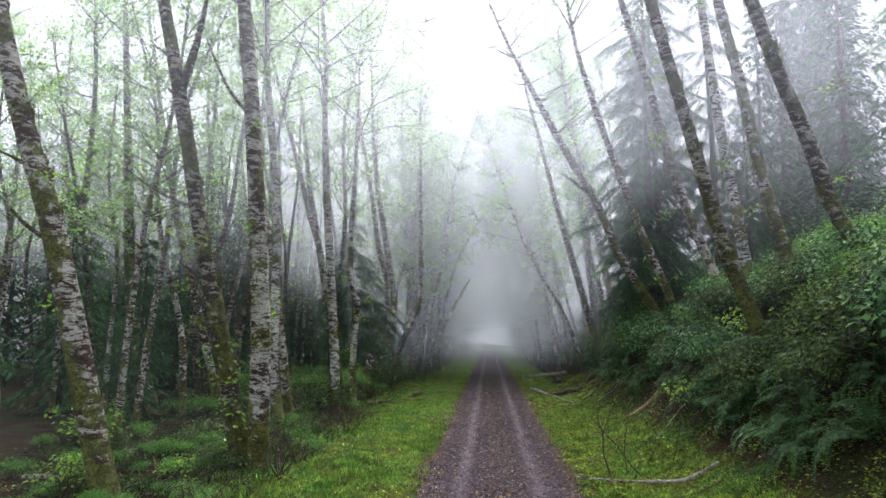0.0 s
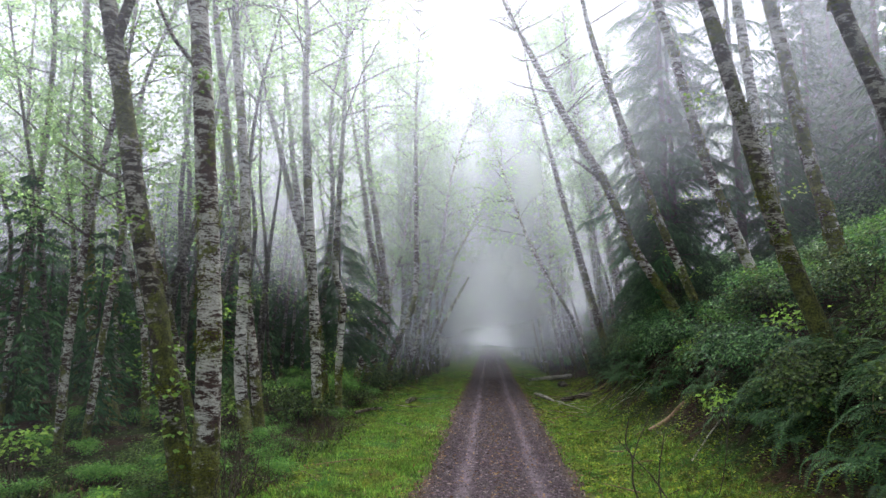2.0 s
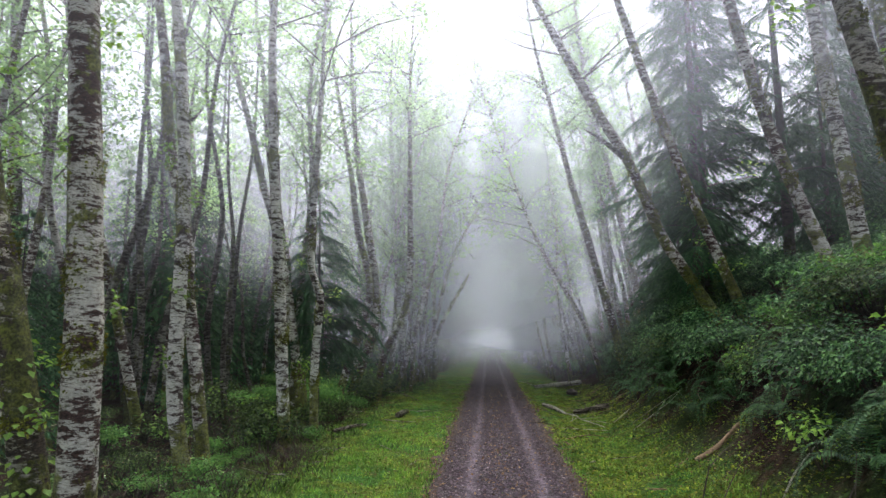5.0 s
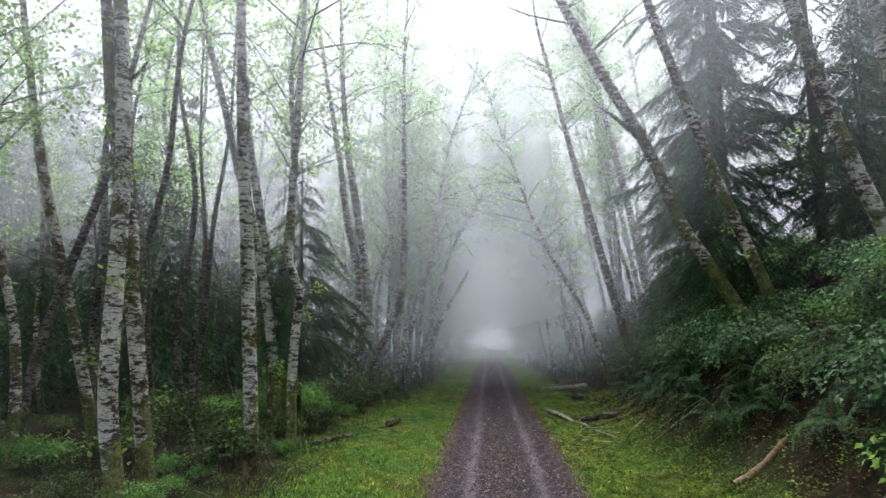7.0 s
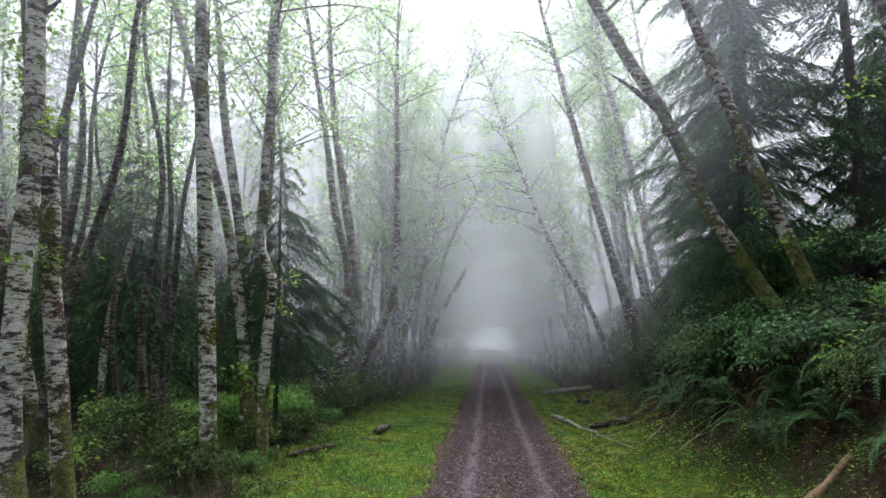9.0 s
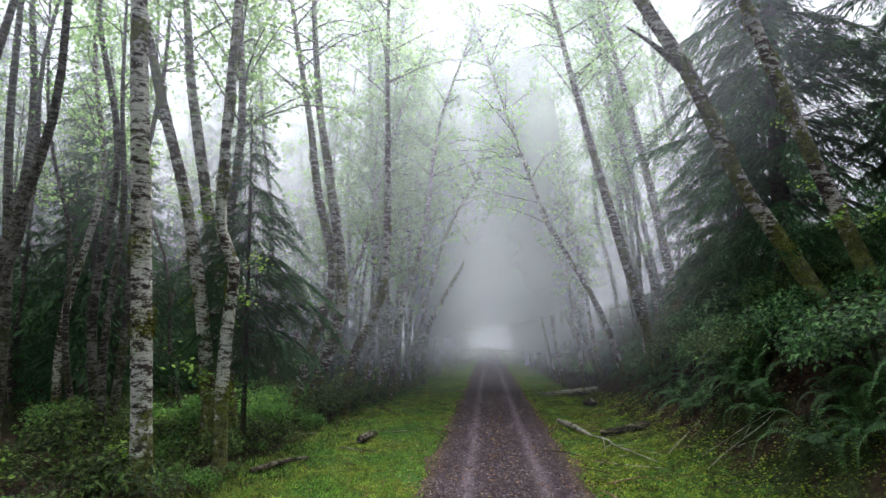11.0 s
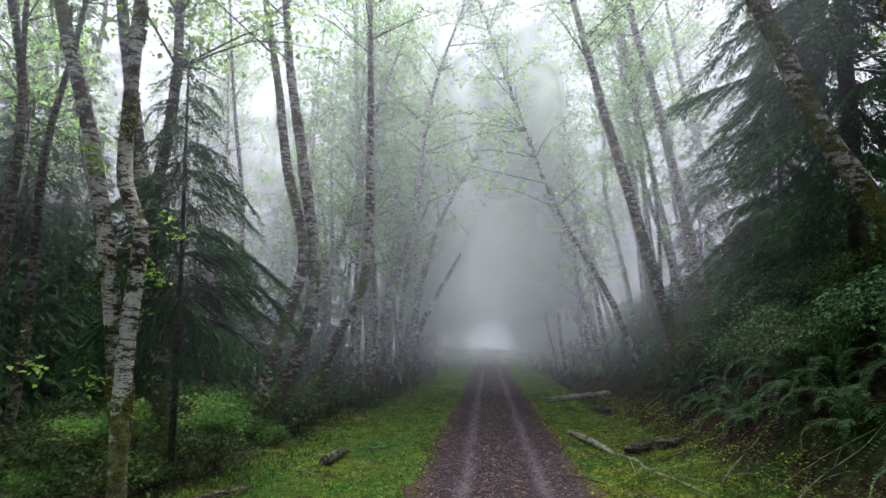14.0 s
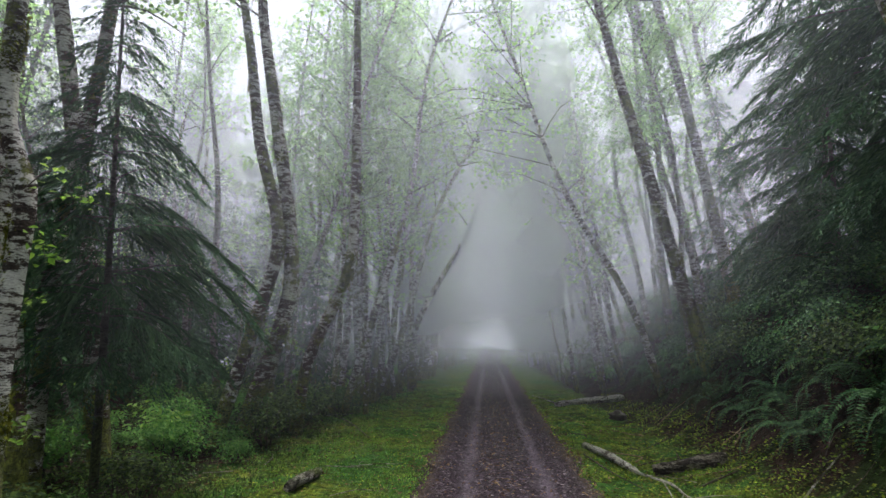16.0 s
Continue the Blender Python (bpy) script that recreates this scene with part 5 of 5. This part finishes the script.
log([(2.06, 9.82, 0.05), (2.6, 9.45, 0.06), (3.06, 9.3, 0.07), (3.5, 9.1, 0.05), (3.95, 9.0, 0.05)], 0.016, 0.036, PALEBRANCH, "slim pale barkless branch lying on moss", "fallen_branch", 1)
log([(4.42, 14.95, 0.05), (4.8, 15.0, 0.05), (5.25, 15.1, 0.05)], 0.05, 0.045, DEADWOOD, "short reddish broken log on the bank", "fallen_log", 2)
log([(4.25, 23.6, 0.08), (4.8, 23.5, 0.09), (5.3, 23.4, 0.07)], 0.10, 0.10, BARK_LOG, "dark rotting log lying on moss", "fallen_log", 3, [(0.45, (-0.1, -0.1, 0.22), 0.03)])
log([(3.7, 25.8, 0.05), (3.85, 24.7, 0.07), (4.02, 23.6, 0.05)], 0.062, 0.055, PALEBRANCH, "pale lichen-mottled broken log beside the track", "fallen_log", 4)
log([(3.95, 24.4, 0.06), (3.9, 23.4, 0.09), (4.08, 22.4, 0.06), (4.0, 21.6, 0.10), (4.2, 20.9, 0.07), (4.28, 20.0, 0.06)], 0.026, 0.008, PALEBRANCH, "thin pale forked branch lying on the mossy verge", "fallen_branch", 14, [(0.4, (-0.3, -1.3, 0.02), 0.012), (0.6, (-0.45, -0.9, 0.0), 0.009), (0.72, (0.5, -0.7, 0.03), 0.008), (0.65, (0.6, 0.1, 0.02), 0.007), (0.3, (0.5, -0.6, 0.05), 0.007), (0.85, (-0.5, -0.3, 0.02), 0.006)])
log([(3.5, 25.0, 0.02), (3.55, 23.6, 0.04), (3.7, 22.3, 0.02)], 0.014, 0.006, TWIG, "thin dark stick lying beside a pale log", "fallen_branch", 15)
log([(4.62, 18.9, 0.05), (5.13, 19.1, 0.06), (5.5, 18.92, 0.07), (5.72, 18.85, 0.08)], 0.009, 0.004, PALEBRANCH, "thin pale forked branch lying on the bank", "fallen_branch", 16, [(0.3, (0.35, -0.2, 0.22), 0.008), (0.55, (0.3, 0.25, 0.25), 0.007)])
log([(4.8, 19.5, 0.04), (5.32, 19.26, 0.06), (5.69, 18.9, 0.06)], 0.008, 0.004, PALEWOOD, "thin pale branch lying on the bank", "fallen_branch", 19)
log([(3.3, 20.4, 0.03), (3.75, 19.9, 0.05), (4.2, 19.5, 0.04)], 0.014, 0.006, PALEBRANCH, "thin pale stick lying on moss", "fallen_branch", 20)
log([(5.15, 8.1, 0.12), (5.5, 7.95, 0.08), (5.95, 7.7, 0.06)], 0.02, 0.014, PALEWOOD, "pale bare branch caught among ferns on the bank", "fallen_branch", 17)
log([(4.55, 33.4, 0.07), (5.6, 33.5, 0.12), (6.75, 33.6, 0.14)], 0.085, 0.11, PALEBRANCH, "long grey fallen trunk reaching the verge", "fallen_log", 5, [(0.05, (-0.7, 0.5, 0.2), 0.025), (0.6, (-0.3, -1.2, 0.05), 0.02), (0.55, (0.7, -1.0, 0.1), 0.015)])
log([(-0.95, 21.9, 0.06), (-0.82, 22.3, 0.09), (-0.7, 22.75, 0.07)], 0.075, 0.06, PALEWOOD, "short split piece of wood on the grass", "wood_piece", 6, [(0.3, (0.1, -0.3, 0.1), 0.03)])
log([(-2.3, 31.0, 0.03), (-1.2, 28.6, 0.06), (-0.4, 26.4, 0.03)], 0.022, 0.008, BARK_LOG, "long thin branch lying across the grass", "fallen_branch", 18, [(0.4, (0.5, 0.2, 0.12), 0.01), (0.7, (-0.4, -0.5, 0.06), 0.008)])
log([(-2.2, 19.05, 0.05), (-1.87, 19.6, 0.06), (-1.58, 20.2, 0.05)], 0.05, 0.03, BARK_LOG, "mossy fallen branch lying in the grass", "fallen_branch", 7, [(0.5, (0.4, -0.2, 0.1), 0.012)])
log([(-1.25, 21.5, 0.03), (-0.8, 21.25, 0.05), (-0.4, 21.06, 0.03)], 0.014, 0.007, PALEWOOD, "thin pale stick lying in the grass", "fallen_branch", 21)
log([(-1.9, 12.2, 0.02), (-1.4, 12.6, 0.04), (-0.9, 12.9, 0.03)], 0.012, 0.006, DEADWOOD, "thin brown stick lying in the grass", "fallen_branch", 8)
log([(-6.1, 9.4, 0.05), (-5.3, 9.1, 0.1), (-4.6, 9.3, 0.06)], 0.035, 0.02, PALEWOOD, "grey dead branch lying in the undergrowth", "fallen_branch", 9)
log([(3.0, 16.2, 0.02), (3.4, 16.6, 0.04), (4.0, 16.5, 0.05)], 0.014, 0.006, PALEWOOD, "thin pale stick lying on moss", "fallen_branch", 10)
log([(3.98, 11.65, 0.03), (4.35, 12.1, 0.05), (4.6, 12.3, 0.06), (5.03, 12.35, 0.08)], 0.015, 0.007, PALEBRANCH, "thin crooked pale stick lying up the bank", "fallen_branch", 11, [(0.6, (0.2, 0.05, 0.16), 0.006)])
log([(4.6, 20.4, 0.03), (5.0, 20.8, 0.06), (5.5, 21.0, 0.04)], 0.016, 0.007, PALEWOOD, "thin pale stick lying on the bank", "fallen_branch", 12)


stick_rng = np.random.default_rng(88)
for k in range(74):
    y = 8 + 22 * stick_rng.uniform(0, 1) ** 1.2
    u = stick_rng.uniform(1.4, 4.1) if k % 3 else stick_rng.uniform(-5.5, -1.5)
    a, ln = stick_rng.uniform(0, 3.14), stick_rng.uniform(0.25, 1.1)
    x = at_u(u, y)
    dx, dy, bend = math.cos(a) * ln, math.sin(a) * ln, stick_rng.normal(0, 0.12) * ln
    mat, what = ((PALEWOOD, "thin pale"), (TWIG, "thin dark"), (DEADWOOD, "thin brown"))[k % 3]
    r = stick_rng.uniform(0.006, 0.014)
    log([(x, y, 0.035), (x + dx / 2 - bend * math.sin(a), y + dy / 2 + bend, 0.06), (x + dx, y + dy, 0.035)], r, r * 0.4, mat, what + " fallen stick lying on the mossy verge", "fallen_stick", 900 + k,
        [(0.5, (dy * 0.3, dx * 0.3, 0.03), r * 0.5)] if k % 4 == 0 else ())


def sapling(x, y, seed, height, label, n=5):
    """A bare sapling of a few curved twigs."""
    rng = np.random.default_rng(seed)
    ob = thing("bare_sapling", x, y, h(x, y), label, "sapling", "bare saplings")
    for i in range(n):
        a, hh = rng.uniform(0, 6.28), height * rng.uniform(0.5, 1.0)
        o = np.array([math.cos(a), math.sin(a) * 0.6, 0]) * hh * rng.uniform(0.2, 0.75)
        q = spline([(0, 0, -0.03), o * 0.8 + [0, 0, hh * 0.4], o * 1.05 + [0, 0, hh]], 0.07)
        pieces = [tube(q + np.cumsum(rng.normal(0, 0.012, q.shape), 0), np.linspace(0.013, 0.004, len(q)), 5, 0.05, rng)]
        for j in range(2):
            a0 = q[rng.integers(len(q) // 3, len(q) - 1)]
            pieces.append(tube(np.stack([a0, a0 + rng.normal(0, 0.08, 3) + [0, 0, 0.1], a0 + rng.normal(0, 0.14, 3) + [0, 0, 0.25 * height]]), [0.006, 0.004, 0.002], 4))
        part("twig", mesh_of("twig", *joined(pieces), TWIG, True), ob)
    return ob


def bare_stems(x, y, stems, label):
    """A bare sapling: each stem a crooked line of x, z over the ground at its foot."""
    rng = np.random.default_rng(611)
    ob = thing("bare_sapling", x, y, h(x, y), label, "sapling", "bare saplings")
    for stem, r in stems:
        q = spline([(a - x, rng.normal(0, 0.03), c - h(x, y)) for a, c in stem], 0.06)
        part("twig", mesh_of("twig", *tube(q + np.cumsum(rng.normal(0, 0.003, q.shape), 0), np.linspace(r, r * 0.4, len(q)), 6, 0.06, rng), TWIG, True), ob)
    return ob


bare_stems(2.75, 10.0, [([(2.70, -0.12), (2.57, 0.26), (2.55, 0.60), (2.47, 0.80), (2.49, 1.11)], 0.014), ([(3.24, -0.15), (3.0, 0.11), (2.87, 0.32), (2.58, 0.63), (2.35, 0.87)], 0.013),
                        ([(2.95, -0.12), (2.91, 0.29), (2.96, 0.72), (3.0, 0.93)], 0.011), ([(2.56, 0.58), (2.67, 0.84), (2.79, 1.11)], 0.008)], "bare dark crooked sapling stems on the mossy verge")
bare_stems(3.6, 10.0, [([(3.6, -0.1), (3.75, 0.41), (3.84, 0.94), (3.87, 1.23)], 0.007), ([(3.3, -0.1), (3.45, 0.1), (3.6, 0.35)], 0.007)], "thin bare brown sapling stem on the mossy verge")
sapling(-2.4, 9.6, 603, 0.8, "tangle of bare dark twigs at the foot of an alder", 7)


def rock(x, y, s, seed):
    rng = np.random.default_rng(seed)
    bm = bmesh.new()
    bmesh.ops.create_icosphere(bm, subdivisions=3, radius=s)
    ph = rng.uniform(0, 6.28, 3)
    for vt in bm.verts:
        c = vt.co
        c *= 1 + 0.18 * math.sin(5 * c.x / s + ph[0]) * math.sin(4 * c.y / s + ph[1]) + 0.1 * math.sin(9 * c.z / s + ph[2])
        c.z *= 0.75
    for fc in bm.faces:
        fc.smooth = True
    me = bpy.data.meshes.new("rock")
    bm.to_mesh(me)
    bm.free()
    me.materials.append(ROCK)
    ob = new("rock", me)
    ob.matrix_basis = pose(x, y, h(x, y) + s * 0.4)
    tagged(ob, "small dark brown rock resting on the moss", "rock")


rock(5.6, 30.2, 0.2, 701)
